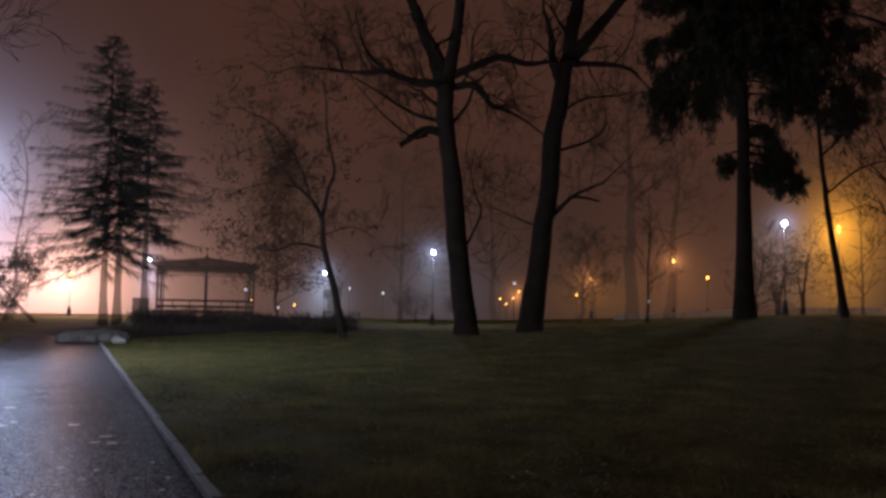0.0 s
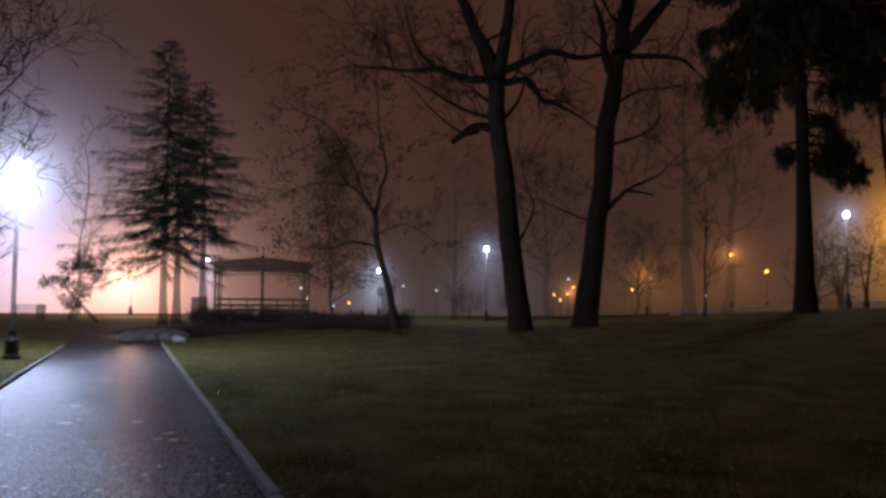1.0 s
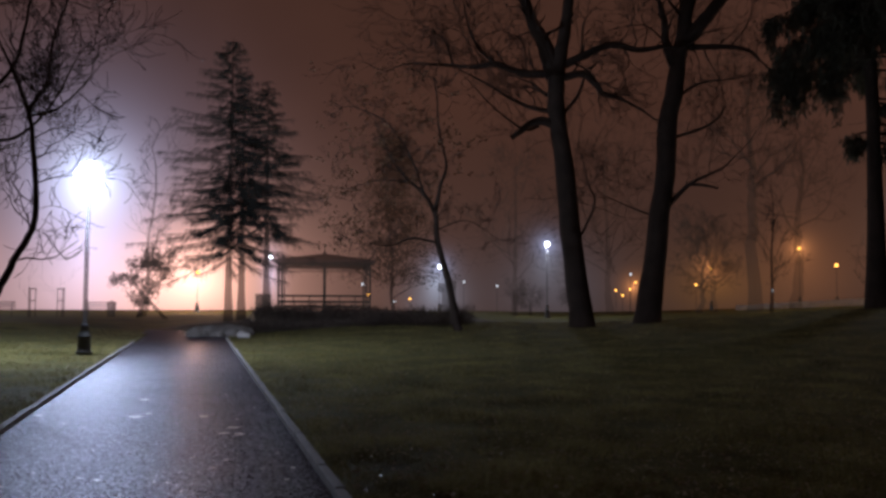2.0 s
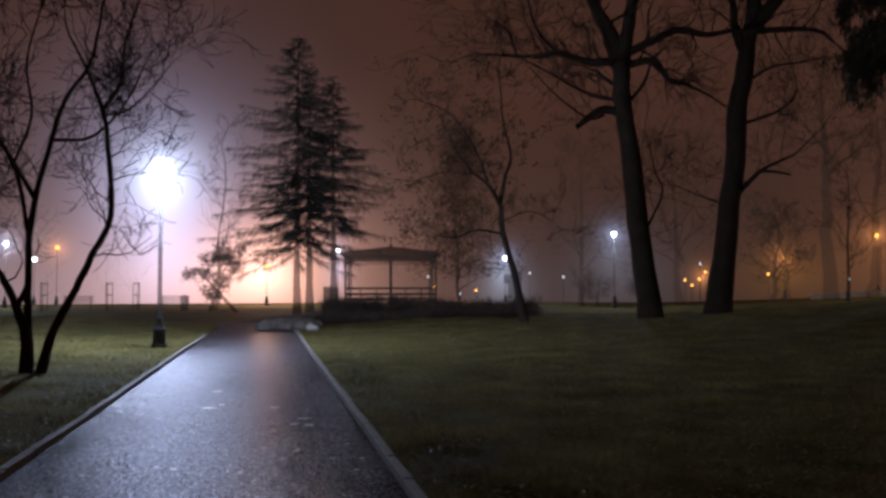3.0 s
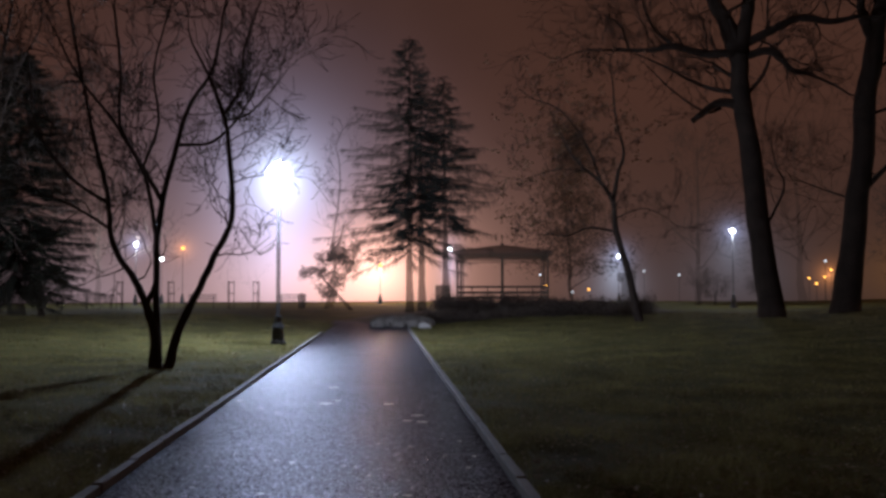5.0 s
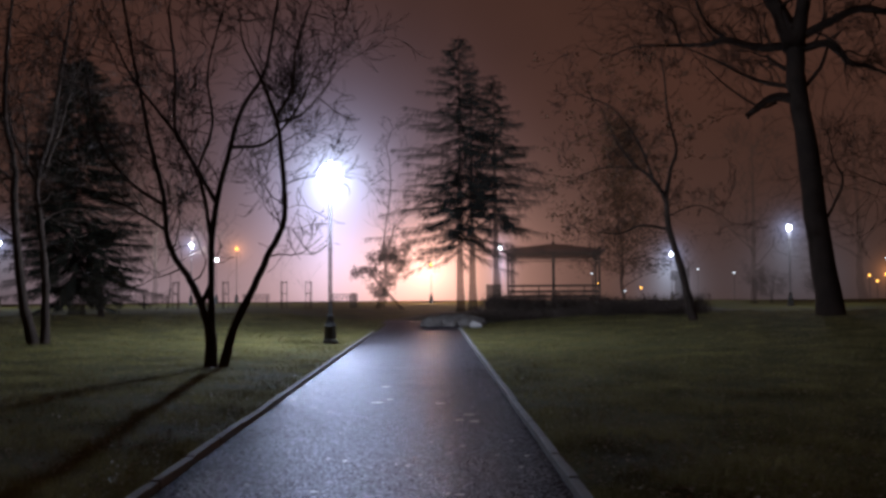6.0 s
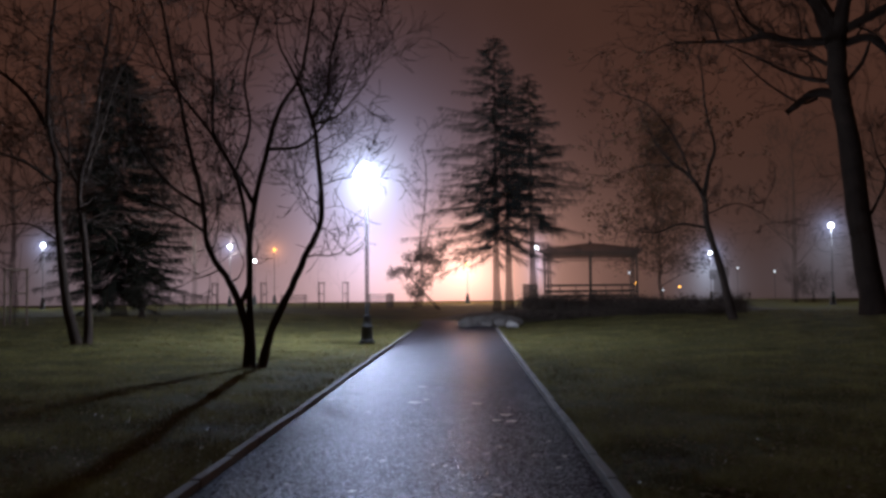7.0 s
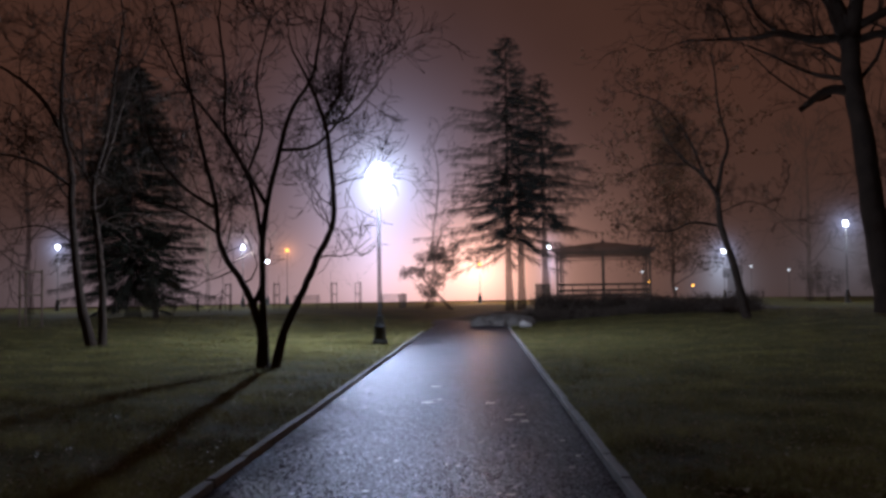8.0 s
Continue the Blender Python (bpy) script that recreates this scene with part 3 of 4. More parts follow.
def hedge(bearings, r, height, thick, seed, label):
    """A low ragged hedge: a thicket of stems under many small leaves."""
    rng = random.Random(seed)
    a, b = (at(v, r) for v in bearings)
    c = (a + b) / 2
    root = thing("hedge", (c.x, c.y, bed_z(c.x, c.y) - 0.05), label, "hedge", "hedges round the bed")
    base = root.matrix_basis.translation
    span, stems, tops = (b - a).length, Tubes(), []
    for i in range(int(span * 20)):
        p = a.lerp(b, rng.random())
        p = Vector((p.x - base.x, p.y - base.y + rng.uniform(-thick, thick), rng.uniform(-0.1, 0.1)))
        h = height * (0.75 + 0.35 * noise.noise((p.x * 0.5, p.y * 0.5, seed))) * rng.uniform(0.7, 1.15)
        stems.grow(rng, p, Vector((rng.uniform(-.3, .3), rng.uniform(-.3, .3), 1)), h, 0.014, 1, kids=3, sides=3)
        for f in (0.3, 0.6, 0.9):
            tops.append(p + Vector((rng.uniform(-.15, .15), rng.uniform(-.15, .15), h * f)))
    tagged(stems.made("stemwork", BARK, root), kind="stuff")
    mesh_ob("leaves", *leaf_cloud(rng, tops, 20, 0.14, 0.06), HEDGE, root, shade=False)
    return root


HEDGE_LABEL = "low ragged dark hedge along the planting bed"
hedge((3.0, 10.8), 44.0, 0.66, 0.8, 3, HEDGE_LABEL)
hedge((2.7, 9.5), 41.9, 0.45, 0.7, 6, "low dark ground-cover shrubs in front of the hedge")
hedge((9.3, 16.3), 41.2, 0.5, 0.7, 7, "low dark ground-cover shrubs in front of the hedge")
hedge((10.6, 14.0), 43.4, 0.72, 0.8, 4, HEDGE_LABEL)
hedge((13.6, 16.8), 42.6, 0.95, 0.8, 5, "taller rounded end of the dark hedge")


def rock(place, size, seed, label, flat=0.7, material=ROCK, group="edging stones"):
    bm = bmesh.new()
    bmesh.ops.create_icosphere(bm, subdivisions=3, radius=size)
    for v in bm.verts:
        k = 1 + 0.28 * noise.noise(v.co * (1.3 / size) + Vector((seed, 0, 0))) + 0.08 * noise.noise(v.co * (4 / size) + Vector((seed, 0, 0)))
        v.co = Vector((v.co.x * k * 1.3, v.co.y * k, max(-0.3, v.co.z / size) * size * k * flat))
    ob = part("rock", bm, material, smooth_faces=True)
    ob.matrix_basis = pose(place.x, place.y, place.z + size * flat * 0.2, 0, 0, seed * 47)
    return tagged(ob, label, "rock", group)


rng = random.Random(21)
for i in range(26):
    rock(at(-0.15 + 0.12 * i, 38.3 + 0.9 * (i % 3) + rng.uniform(-0.3, 0.3)), rng.uniform(0.24, 0.38), i + 1, "weathered grey stone edging the planting bed", rng.uniform(0.8, 1.1))
rock(at(2.72, 36.5), 0.21, 30, "pale boulder at the corner of path and bed", 1.0, STONE)
column_at = at(15.45, 60)


def column(place):
    """A stone stump of a pillar with a broken, projecting capital."""
    root = thing("stone_column", place, "dark weathered stone pillar with a projecting broken capital", "column")
    part("shaft", lathe([(0.62, -0.1), (0.62, 0.25), (0.50, 0.34), (0.47, 1.7), (0.49, 1.9)], 14), ROOFING, root)
    bm = bmesh.new()
    box(bm, 1.05, 0.95, 0.30, pose(-0.12, 0, 2.04, 0, 4, 0), 0.05)
    box(bm, 0.5, 0.5, 0.25, pose(0.15, 0, 2.28, 0, -3, 20), 0.05)
    box(bm, 0.32, 0.5, 0.28, pose(-0.55, 0, 1.78, 0, 35, 0), 0.05)
    part("capital", bm, ROOFING, root)


column(column_at)

# ---------------------------------------------------------------- conifers
SPRUCE = "tall spruce with sagging feathery boughs, dim in fog"
for b, r, h, rad, low, seed, lean in ((1.75, 47.0, 14.9, 4.7, 3.6, 11, (0.0, 0)), (2.55, 48.5, 12.6, 3.3, 4.2, 12, (-0.1, 0)), (4.05, 49.5, 12.7, 3.4, 4.6, 13, (-0.1, 0))):
    p = at(b, r)
    conifer("spruce", (p.x, p.y, bed_z(p.x, p.y) if b > 2.2 else p.z), SPRUCE, h, rad, low, seed, lean=lean, trunk_r=0.2, density=1.1, taper=0.70, ragged=0.55, hang=0.6, droop=0.42, spray=0.46, width=0.034)
p = at(-21.35, 46)
conifer("dark_conifer", p, "broad dense dark conifer behind the lawn", 12.3, 3.6, 1.3, 15, NEEDLE_DARK, 0.3, density=2.0, droop=0.45, taper=0.55, hang=0.9, ragged=0.35, width=0.040)


def old_conifer(place, seed):
    """An old conifer: long bare bole, heavy uneven boughs with curtains of hanging needles."""
    rng = random.Random(seed)
    root = thing("dark_conifer", place, "massive old dark conifer with drooping foliage and bare lower trunk", "tree", turn=-40.7)
    limb("trunk", [(0, 0, -0.3), (-0.05, 0, 6), (-0.1, 0, 13), (0, 0, 21)], 0.40, 0.12, BARK, root, rng, 12, 0.2, 0.02)
    wood, verts, faces = Tubes(), [], []

    def bough(z, a, length, sag, full=1.0, curtain=0.9):
        """A heavy bough that rises, then bows; tufts of needle strands hang from it in a ragged curtain."""
        out = Vector((math.cos(a), math.sin(a), 0))
        pts = [Vector((-0.05, 0, z)) + out * length * i / 5 + Vector((0, 0, length * (0.12 * i / 5 - sag * (i / 5) ** 1.7))) for i in range(6)]
        wood.tube(pts, [0.07 - 0.012 * i for i in range(6)], 4)
        for k in range(int(6 * length * full)):
            s = rng.uniform(0.2, 1.0) ** 0.7 * 5
            i = min(int(s), 4)
            knot = pts[i].lerp(pts[i + 1], s - i) + Vector((rng.gauss(0, 0.2), rng.gauss(0, 0.2), rng.gauss(0, 0.08)))
            reach = curtain * rng.uniform(0.3, 1.0)
            for _ in range(34):
                fall = rng.random()
                p = knot + Vector((rng.gauss(0, 0.17 * (1.1 - 0.7 * fall)), rng.gauss(0, 0.17 * (1.1 - 0.7 * fall)), -reach * fall))
                d = (out * rng.uniform(-0.1, 0.45) + Vector((rng.gauss(0, 0.32), rng.gauss(0, 0.32), rng.uniform(-1.5, -0.2)))).normalized() * rng.uniform(0.2, 0.4)
                w = d.cross(Vector((rng.gauss(0, 1), rng.gauss(0, 1), rng.gauss(0, 1)))).normalized() * rng.uniform(0.02, 0.04)
                j = len(verts)
                verts.extend([p - w, p + w, p + d * 0.6 + w * 0.7, p + d, p + d * 0.6 - w * 0.7])
                faces.extend([(j, j + 1, j + 2, j + 4), (j + 4, j + 2, j + 3)])

    for k in range(110):
        z = 11.2 + 9.0 * (k / 110) ** 1.1
        bough(z, rng.uniform(0, TAU), rng.uniform(2.2, 4.5) * (1 - 0.35 * smooth(15, 21, z)), rng.uniform(0.12, 0.32), 1.1, 1.2)
    # long western boughs that end in heavy hanging tufts
    for z, length, sag in ((13.2, 4.4, 0.30), (12.6, 4.3, 0.42), (12.0, 4.2, 0.50), (11.4, 4.0, 0.58), (11.0, 3.7, 0.62), (12.3, 2.4, 0.4), (11.0, 1.8, 0.6), (10.2, 1.4, 0.6)):
        bough(z, math.pi + rng.uniform(-0.25, 0.25), length, sag, 1.3, 1.7)
    # the eastern side sweeps out and down
    for z, length, sag in ((13.6, 5.2, 0.40), (12.8, 5.4, 0.52), (12.0, 5.2, 0.62), (11.2, 4.9, 0.66), (10.8, 4.3, 0.60), (12.2, 3.2, 0.45), (10.6, 2.8, 0.45), (10.0, 2.0, 0.4)):
        bough(z, rng.uniform(-0.3, 0.3), length, sag, 1.3, 1.3)
    # a last tier lower on the trunk, mostly on the eastern side
    for z, a, length, sag in ((8.6, 0.1, 1.6, 0.5), (8.1, -0.3, 2.1, 0.6), (7.7, 0.2, 2.4, 0.62), (7.3, -0.1, 2.5, 0.6), (6.9, 0.4, 2.3, 0.6), (6.9, -0.5, 1.7, 0.6), (7.4, 3.0, 1.1, 0.3), (7.0, 3.3, 0.9, 0.3), (8.8, 0.3, 1.2, 0.3)):
        bough(z, a, length, sag, 1.5, 0.9)
    wood.made("branchwork", BARK, root)
    mesh_ob("crown", verts, faces, NEEDLE_DARK, root, shade=False)


old_conifer(at(40.75, 42), 16)
# ---------------------------------------------------------------- bare trees
OAK_LIMBS = [
    ([(-1.35, 0, 11.2), (-2.6, -0.3, 11.2), (-3.8, -0.5, 11.6), (-4.7, -0.5, 11.5), (-6.3, -0.3, 11.7), (-7.6, 0, 11.9)], 0.19, 0.04),
    ([(-3.8, -0.5, 11.6), (-4.6, -0.6, 12.4), (-5.0, -0.6, 13.4), (-5.2, -0.6, 14.3)], 0.09, 0.03),
    ([(-5.7, -0.4, 11.6), (-6.1, -0.2, 12.8), (-6.8, 0, 13.4)], 0.06, 0.02),
    ([(-1.35, 0, 9.5), (-2.2, 0.3, 9.75), (-3.1, 0.5, 10.2), (-4.3, 0.6, 11.0), (-5.2, 0.6, 11.5)], 0.11, 0.03),
    ([(-1.9, 0.2, 8.9), (-2.6, 0.3, 8.8), (-3.9, 0.4, 9.8), (-4.9, 0.5, 10.9)], 0.07, 0.025),
    ([(-1.2, 0, 8.9), (-1.7, -0.2, 9.05), (-2.2, -0.3, 8.95), (-2.7, -0.3, 8.6), (-3.1, -0.3, 8.3)], 0.22, 0.12)]
OAK_LIMBS_EAST = [
    ([(-0.95, 0, 11.5), (0.15, 0.2, 12.05), (1.3, 0.3, 12.5), (2.5, 0.4, 12.25), (3.6, 0.5, 12.4)], 0.21, 0.10),
    ([(-0.95, 0, 11.0), (0.0, 0.2, 11.2), (0.55, 0.3, 10.8), (0.95, 0.3, 10.3), (1.5, 0.4, 10.15)], 0.19, 0.09),
    ([(-0.8, 0, 9.4), (-0.2, 0.2, 10.2), (0.1, 0.2, 11.0)], 0.10, 0.06),
    ([(-0.05, 0, 4.0), (0.55, 0.2, 5.4), (0.25, 0.2, 6.3), (0.05, 0.2, 7.3)], 0.06, 0.02)]
bare_tree("oak", at(23.85, 40), "huge old bare oak with forked trunk and crooked limbs",
          [([(0, 0, -0.3), (-0.6, 0, 5.1), (-1.05, 0, 9.1), (-1.17, 0, 11.4)], 0.49, 0.36),
           ([(-1.2, 0, 11.1), (-1.85, 0.1, 12.8), (-2.75, 0.2, 15.0), (-3.5, 0.3, 17.5)], 0.34, 0.16),
           ([(-1.15, 0, 11.1), (-0.8, -0.1, 12.9), (-0.5, -0.2, 15.0), (-0.3, -0.3, 18.0)], 0.34, 0.16)],
          OAK_LIMBS + OAK_LIMBS_EAST, 41, level=2, twig_len=2.7, kids=5, every=2, start=0.8, rmin=0.009, bend=0.48, lift=0.04)
bare_tree("oak", at(27.75, 42), "huge leaning bare oak with a forked top",
          [([(0, 0, -0.3), (0.55, 0, 4.05), (1.0, 0, 8.3), (1.4, 0, 11.4), (1.87, 0, 13.9), (2.3, 0, 16.5)], 0.54, 0.30),
           ([(1.75, 0, 12.6), (3.1, 0.1, 14.3), (4.1, 0.2, 15.5), (5.3, 0.3, 17.0)], 0.34, 0.16)],
          [([(1.35, 0, 11.5), (0.97, -0.1, 12.7), (0.86, -0.2, 13.9), (0.5, -0.3, 15.0)], 0.26, 0.08),
           ([(1.0, 0, 5.3), (1.9, -0.3, 6.2), (2.75, -0.4, 6.6)], 0.13, 0.06),
           ([(1.9, -0.3, 6.2), (2.5, -0.3, 6.15), (3.15, -0.3, 6.0)], 0.08, 0.05),
           ([(1.3, 0, 8.4), (2.5, 0.2, 8.8), (3.3, 0.3, 9.35), (3.5, 0.3, 9.8)], 0.08, 0.03),
           ([(1.5, 0, 10.3), (2.5, -0.2, 10.8), (3.9, -0.3, 10.9)], 0.08, 0.03),
           ([(1.95, 0, 12.5), (3.5, 0.2, 12.5), (4.5, 0.2, 12.3), (5.1, 0.3, 11.8)], 0.15, 0.05),
           ([(0.4, 0, 4.8), (-0.65, 0.2, 5.25), (-1.5, 0.3, 5.65)], 0.05, 0.02)],
          42, level=2, twig_len=2.7, kids=5, every=2, start=0.8, rmin=0.009, bend=0.48, lift=0.04)
YOUNG_STEMS = [
    ([(-0.13, 0, -0.1), (-0.13, 0, 0.7), (-0.29, 0, 1.2), (-0.49, -0.1, 1.7), (-0.93, -0.2, 2.45), (-1.02, -0.3, 3.3), (-1.35, -0.4, 4.8), (-1.8, -0.5, 7.2)], 0.10, 0.026),
    ([(-0.05, 0.05, -0.1), (-0.1, 0.1, 1.45), (-0.07, 0.2, 2.9), (0.19, 0.3, 4.2), (0.51, 0.3, 5.35), (0.95, 0.3, 6.1), (1.2, 0.3, 7.5)], 0.08, 0.026),
    ([(0.12, 0, -0.1), (0.32, -0.1, 0.7), (0.66, -0.2, 1.44), (1.0, -0.2, 2.2), (1.34, -0.2, 3.0), (1.3, -0.1, 4.15), (1.17, 0, 5.1), (0.86, 0.1, 5.95)], 0.09, 0.034),
    ([(-0.29, 0, 1.25), (-0.1, -0.1, 1.75), (-0.12, -0.2, 2.6), (-0.35, -0.2, 3.8), (-0.81, -0.2, 4.76), (-0.82, -0.3, 5.8), (-0.96, -0.3, 7.1)], 0.055, 0.022)]
YOUNG_LIMBS = [
    ([(0.0, 0.2, 3.3), (-0.43, 0.1, 4.05), (-0.96, 0.2, 4.9), (-1.65, 0.2, 5.8), (-2.1, 0.2, 6.7)], 0.05, 0.018),
    ([(0.3, 0.3, 4.5), (1.0, 0.2, 4.6), (1.6, 0.2, 5.3), (2.0, 0.2, 6.2)], 0.04, 0.015),
    ([(-0.95, -0.2, 2.7), (-1.4, -0.3, 3.0), (-2.0, -0.3, 3.3), (-2.5, -0.3, 3.3)], 0.035, 0.012),
    ([(-1.0, -0.3, 3.2), (-1.7, -0.3, 3.7), (-2.3, -0.2, 4.6), (-2.5, -0.2, 6.0)], 0.04, 0.014),
    ([(1.16, 0, 5.1), (1.5, 0.1, 5.7), (1.6, 0.2, 6.6), (1.9, 0.2, 7.6)], 0.045, 0.015),
    ([(1.2, 0, 5.0), (1.7, 0.1, 5.2), (2.3, 0.2, 5.9)], 0.03, 0.012),
    ([(-0.4, -0.2, 3.9), (-0.1, 0, 4.9), (-0.2, 0.1, 6.0), (0.1, 0.1, 7.3)], 0.035, 0.014)]
bare_tree("young_tree", at(-13.4, 18.9), "bare crooked tree with several slender stems beside the path",
          YOUNG_STEMS, YOUNG_LIMBS, 43, level=2, twig_len=1.45, kids=5, every=2, start=0.42, rmin=0.0065, bend=0.42, lift=0.05)
bare_tree("young_tree", at(-23.3, 27), "bare twin-stemmed tree on the lawn",
          [([(-0.15, 0, -0.1), (-0.42, 0, 1.05), (-0.58, 0, 2.3), (-0.68, 0, 3.7), (-0.7, 0, 4.9), (-0.94, 0, 6.0), (-0.95, 0, 7.5), (-0.8, 0, 9.6)], 0.14, 0.04),
           ([(0.12, 0, -0.1), (0.11, 0.1, 1.6), (0.0, 0.2, 3.0), (-0.14, 0.2, 4.4), (0.26, 0.2, 6.1), (0.46, 0.2, 7.8), (0.68, 0.3, 9.2)], 0.11, 0.035)],
          [([(-0.94, 0, 5.9), (-1.53, 0.2, 6.9), (-2.4, 0.2, 7.6), (-3.4, 0.2, 8.0)], 0.07, 0.02),
           ([(-0.04, 0.2, 4.5), (0.4, 0.3, 5.9), (0.77, 0.3, 7.3), (1.35, 0.3, 8.6)], 0.06, 0.022),
           ([(-0.14, 0.2, 4.4), (-0.74, 0.1, 5.6), (-0.88, 0, 6.5)], 0.06, 0.02),
           ([(-0.38, 0.1, 4.8), (-0.45, 0.2, 6.0), (-0.7, 0.2, 7.2)], 0.04, 0.015),
           ([(-0.68, 0, 4.4), (-1.6, -0.2, 5.0), (-2.6, -0.2, 5.2), (-3.4, -0.2, 4.9)], 0.05, 0.018),
           ([(-0.6, 0, 2.8), (-1.4, 0.2, 3.3), (-2.3, 0.2, 3.2)], 0.035, 0.014)],
          44, level=2, twig_len=2.0, kids=5, every=2, start=0.36, rmin=0.0085, bend=0.44, lift=0.0)
thin = bare_tree("thin_tree", at(16.1, 36), "thin crooked tree with a few withered leaves",
                 [([(0, 0, -0.1), (-0.41, 0, 1.9), (-0.86, 0, 3.5), (-0.97, 0, 4.6), (-1.4, 0, 5.4), (-2.15, 0, 6.1), (-2.8, 0, 7.0), (-3.4, 0, 8.4)], 0.15, 0.02),
                  ([(-0.97, 0, 4.6), (-0.76, 0, 5.8), (-0.53, 0, 6.6), (-0.82, 0, 7.95), (-0.93, 0, 9.3), (-1.05, 0, 10.3)], 0.08, 0.02)],
                 [([(-0.95, 0, 3.5), (-1.9, -0.2, 3.65), (-2.7, -0.2, 3.35), (-3.5, -0.2, 3.4)], 0.06, 0.02),
                  ([(-1.4, 0, 5.4), (-2.0, 0.1, 7.0), (-3.0, 0.2, 8.4), (-4.3, 0.2, 9.0)], 0.06, 0.018),
                  ([(-1.95, 0.1, 5.9), (-3.2, 0.4, 6.05), (-4.5, 0.4, 5.7)], 0.04, 0.015),
                  ([(-0.9, 0, 4.0), (0.2, 0.2, 4.4), (1.1, 0.2, 4.0)], 0.03, 0.012)],
                 45, level=3, twig_len=1.15, kids=3, every=2, start=0.4, rmin=0.009, bend=0.45)
rng = random.Random(46)
spots = [Vector((-2.6 + rng.gauss(0, 1.35), rng.gauss(0, 0.9), 7.4 + rng.gauss(0, 1.5))) for _ in range(170)]
spots += [Vector((rng.uniform(-5.6, -3.6), rng.gauss(0, 0.3), rng.uniform(3.2, 6.4))) for _ in range(44)]
mesh_ob("leaves", *leaf_cloud(rng, spots, 7, 0.12, 0.095), DEAD_LEAF, thin, "withered brown leaves", shade=False)

bare_tree("slender_tree", at(46.3, 42), "slender leaning bare tree before an orange lamp",
          [([(0, 0, -0.2), (-0.35, 0, 2.1), (-0.65, 0, 4.3), (-0.9, 0, 6.6), (-1.1, 0, 9.5)], 0.17, 0.07)],
          [([(-0.75, 0, 5.2), (0.6, 0.2, 6.3), (2.0, 0.3, 6.6), (3.4, 0.3, 6.2)], 0.05, 0.02),
           ([(-0.9, 0, 6.9), (0.8, 0.2, 8.6), (2.8, 0.3, 9.6)], 0.06, 0.02),
           ([(-1.0, 0, 8.2), (1.0, -0.2, 10.4), (3.4, -0.3, 12.0)], 0.06, 0.02)],
          47, level=3, twig_len=2.2, kids=4, every=4, start=0.6)

bare_tree("spreading_tree", at(52.5, 30), "bare spreading tree with fine hanging twigs",
          [([(0, 0, -0.2), (-0.1, 0, 3.0), (-0.3, 0, 6.0), (-0.2, 0, 9.5), (0.2, 0, 13.0)], 0.24, 0.08)],
          [([(-0.2, 0, 5.6), (-1.4, 0.2, 7.4), (-2.6, 0.3, 8.3), (-3.6, 0.3, 8.2)], 0.09, 0.02),
           ([(-0.3, 0, 7.4), (-1.6, -0.2, 9.2), (-2.9, -0.3, 10.0), (-4.2, -0.3, 10.1)], 0.09, 0.02),
           ([(-0.2, 0, 8.8), (-1.4, 0.3, 10.6), (-2.8, 0.4, 11.6), (-4.0, 0.4, 12.0)], 0.08, 0.02)],
          49, level=2, twig_len=2.1, kids=5, every=2, start=0.5, rmin=0.008, bend=0.42, lift=-0.03)


def far_tree(bearing, r, height, foot, seed, label, spread=0.35, bark=BARK_HAZED, level=3, fork=0.35, twig=1.8):
    """A bare far tree: a crooked bole that keeps dividing into rising limbs."""
    rng = random.Random(seed)
    root = thing("bare_tree", at(bearing, r), label, "tree", turn=-bearing)
    dx = rng.uniform(-0.4, 0.4)
    bole = [(0, 0, -0.3), (dx * 0.6, 0, height * fork * 0.5), (dx * 0.4, 0, height * fork), (dx * 1.6, 0.2, height * 0.68), (dx * 0.8, 0, height * 0.92)]
    pts, radii = limb("trunk", bole, foot, foot * 0.18, bark, root, rng, 9, foot * 0.4, foot * 0.15)
    wood, n = Tubes(), len(pts)
    for i in range(int(n * fork * 0.9), n):
        a = rng.uniform(0, TAU)
        d = Vector((math.cos(a), 0.7 * math.sin(a), rng.uniform(0.2, 1.1)))
        wood.grow(rng, pts[i], d, height * spread * rng.uniform(0.55, 1.1) * (1.15 - 0.6 * i / n), radii[i] * 0.45, level, 0.34, 0.08, 4, 5, rmin=0.00022 * r)
    wood.made("crown", bark, root)
    return root


FAR = "bare park tree dim in the fog"
far_tree(34.1, 62, 17, 0.42, 51, "large bare park tree dim in the fog", fork=0.5)
far_tree(36.4, 74, 15, 0.40, 52, FAR, fork=0.45)
far_tree(35.0, 46, 7.0, 0.09, 53, "slight bare sapling on the lawn", 0.3, BARK, 2, 0.35, 0.9)
far_tree(30.9, 66, 6.5, 0.2, 54, FAR, 0.5, twig=1.2)
far_tree(31.9, 70, 6.0, 0.16, 55, FAR, 0.5, twig=1.2)
larch = far_tree(12.05, 56, 11.5, 0.13, 57, "thin tree with withered leaves fading into the fog", 0.2, level=2, fork=0.25)
rng = random.Random(48)
spots = []
for _ in range(760):
    z = rng.uniform(2.2, 11.2)
    spots.append(Vector((rng.gauss(0, 0.35 + 0.16 * (11.5 - z)), rng.gauss(0, 0.9), z)))
mesh_ob("leaves", *leaf_cloud(rng, spots, 16, 0.24, 0.10), DEAD_LEAF, larch, "withered brown leaves", shade=False)
far_tree(-3.2, 60, 12.0, 0.16, 56, FAR, 0.3, level=2)
far_tree(19.6, 72, 13, 0.25, 58, FAR, 0.4)
far_tree(25.5, 78, 16, 0.3, 59, FAR, 0.4)
far_tree(-27.0, 60, 13, 0.25, 60, FAR, 0.4)
far_tree(-17.0, 74, 12, 0.22, 61, FAR, 0.4)
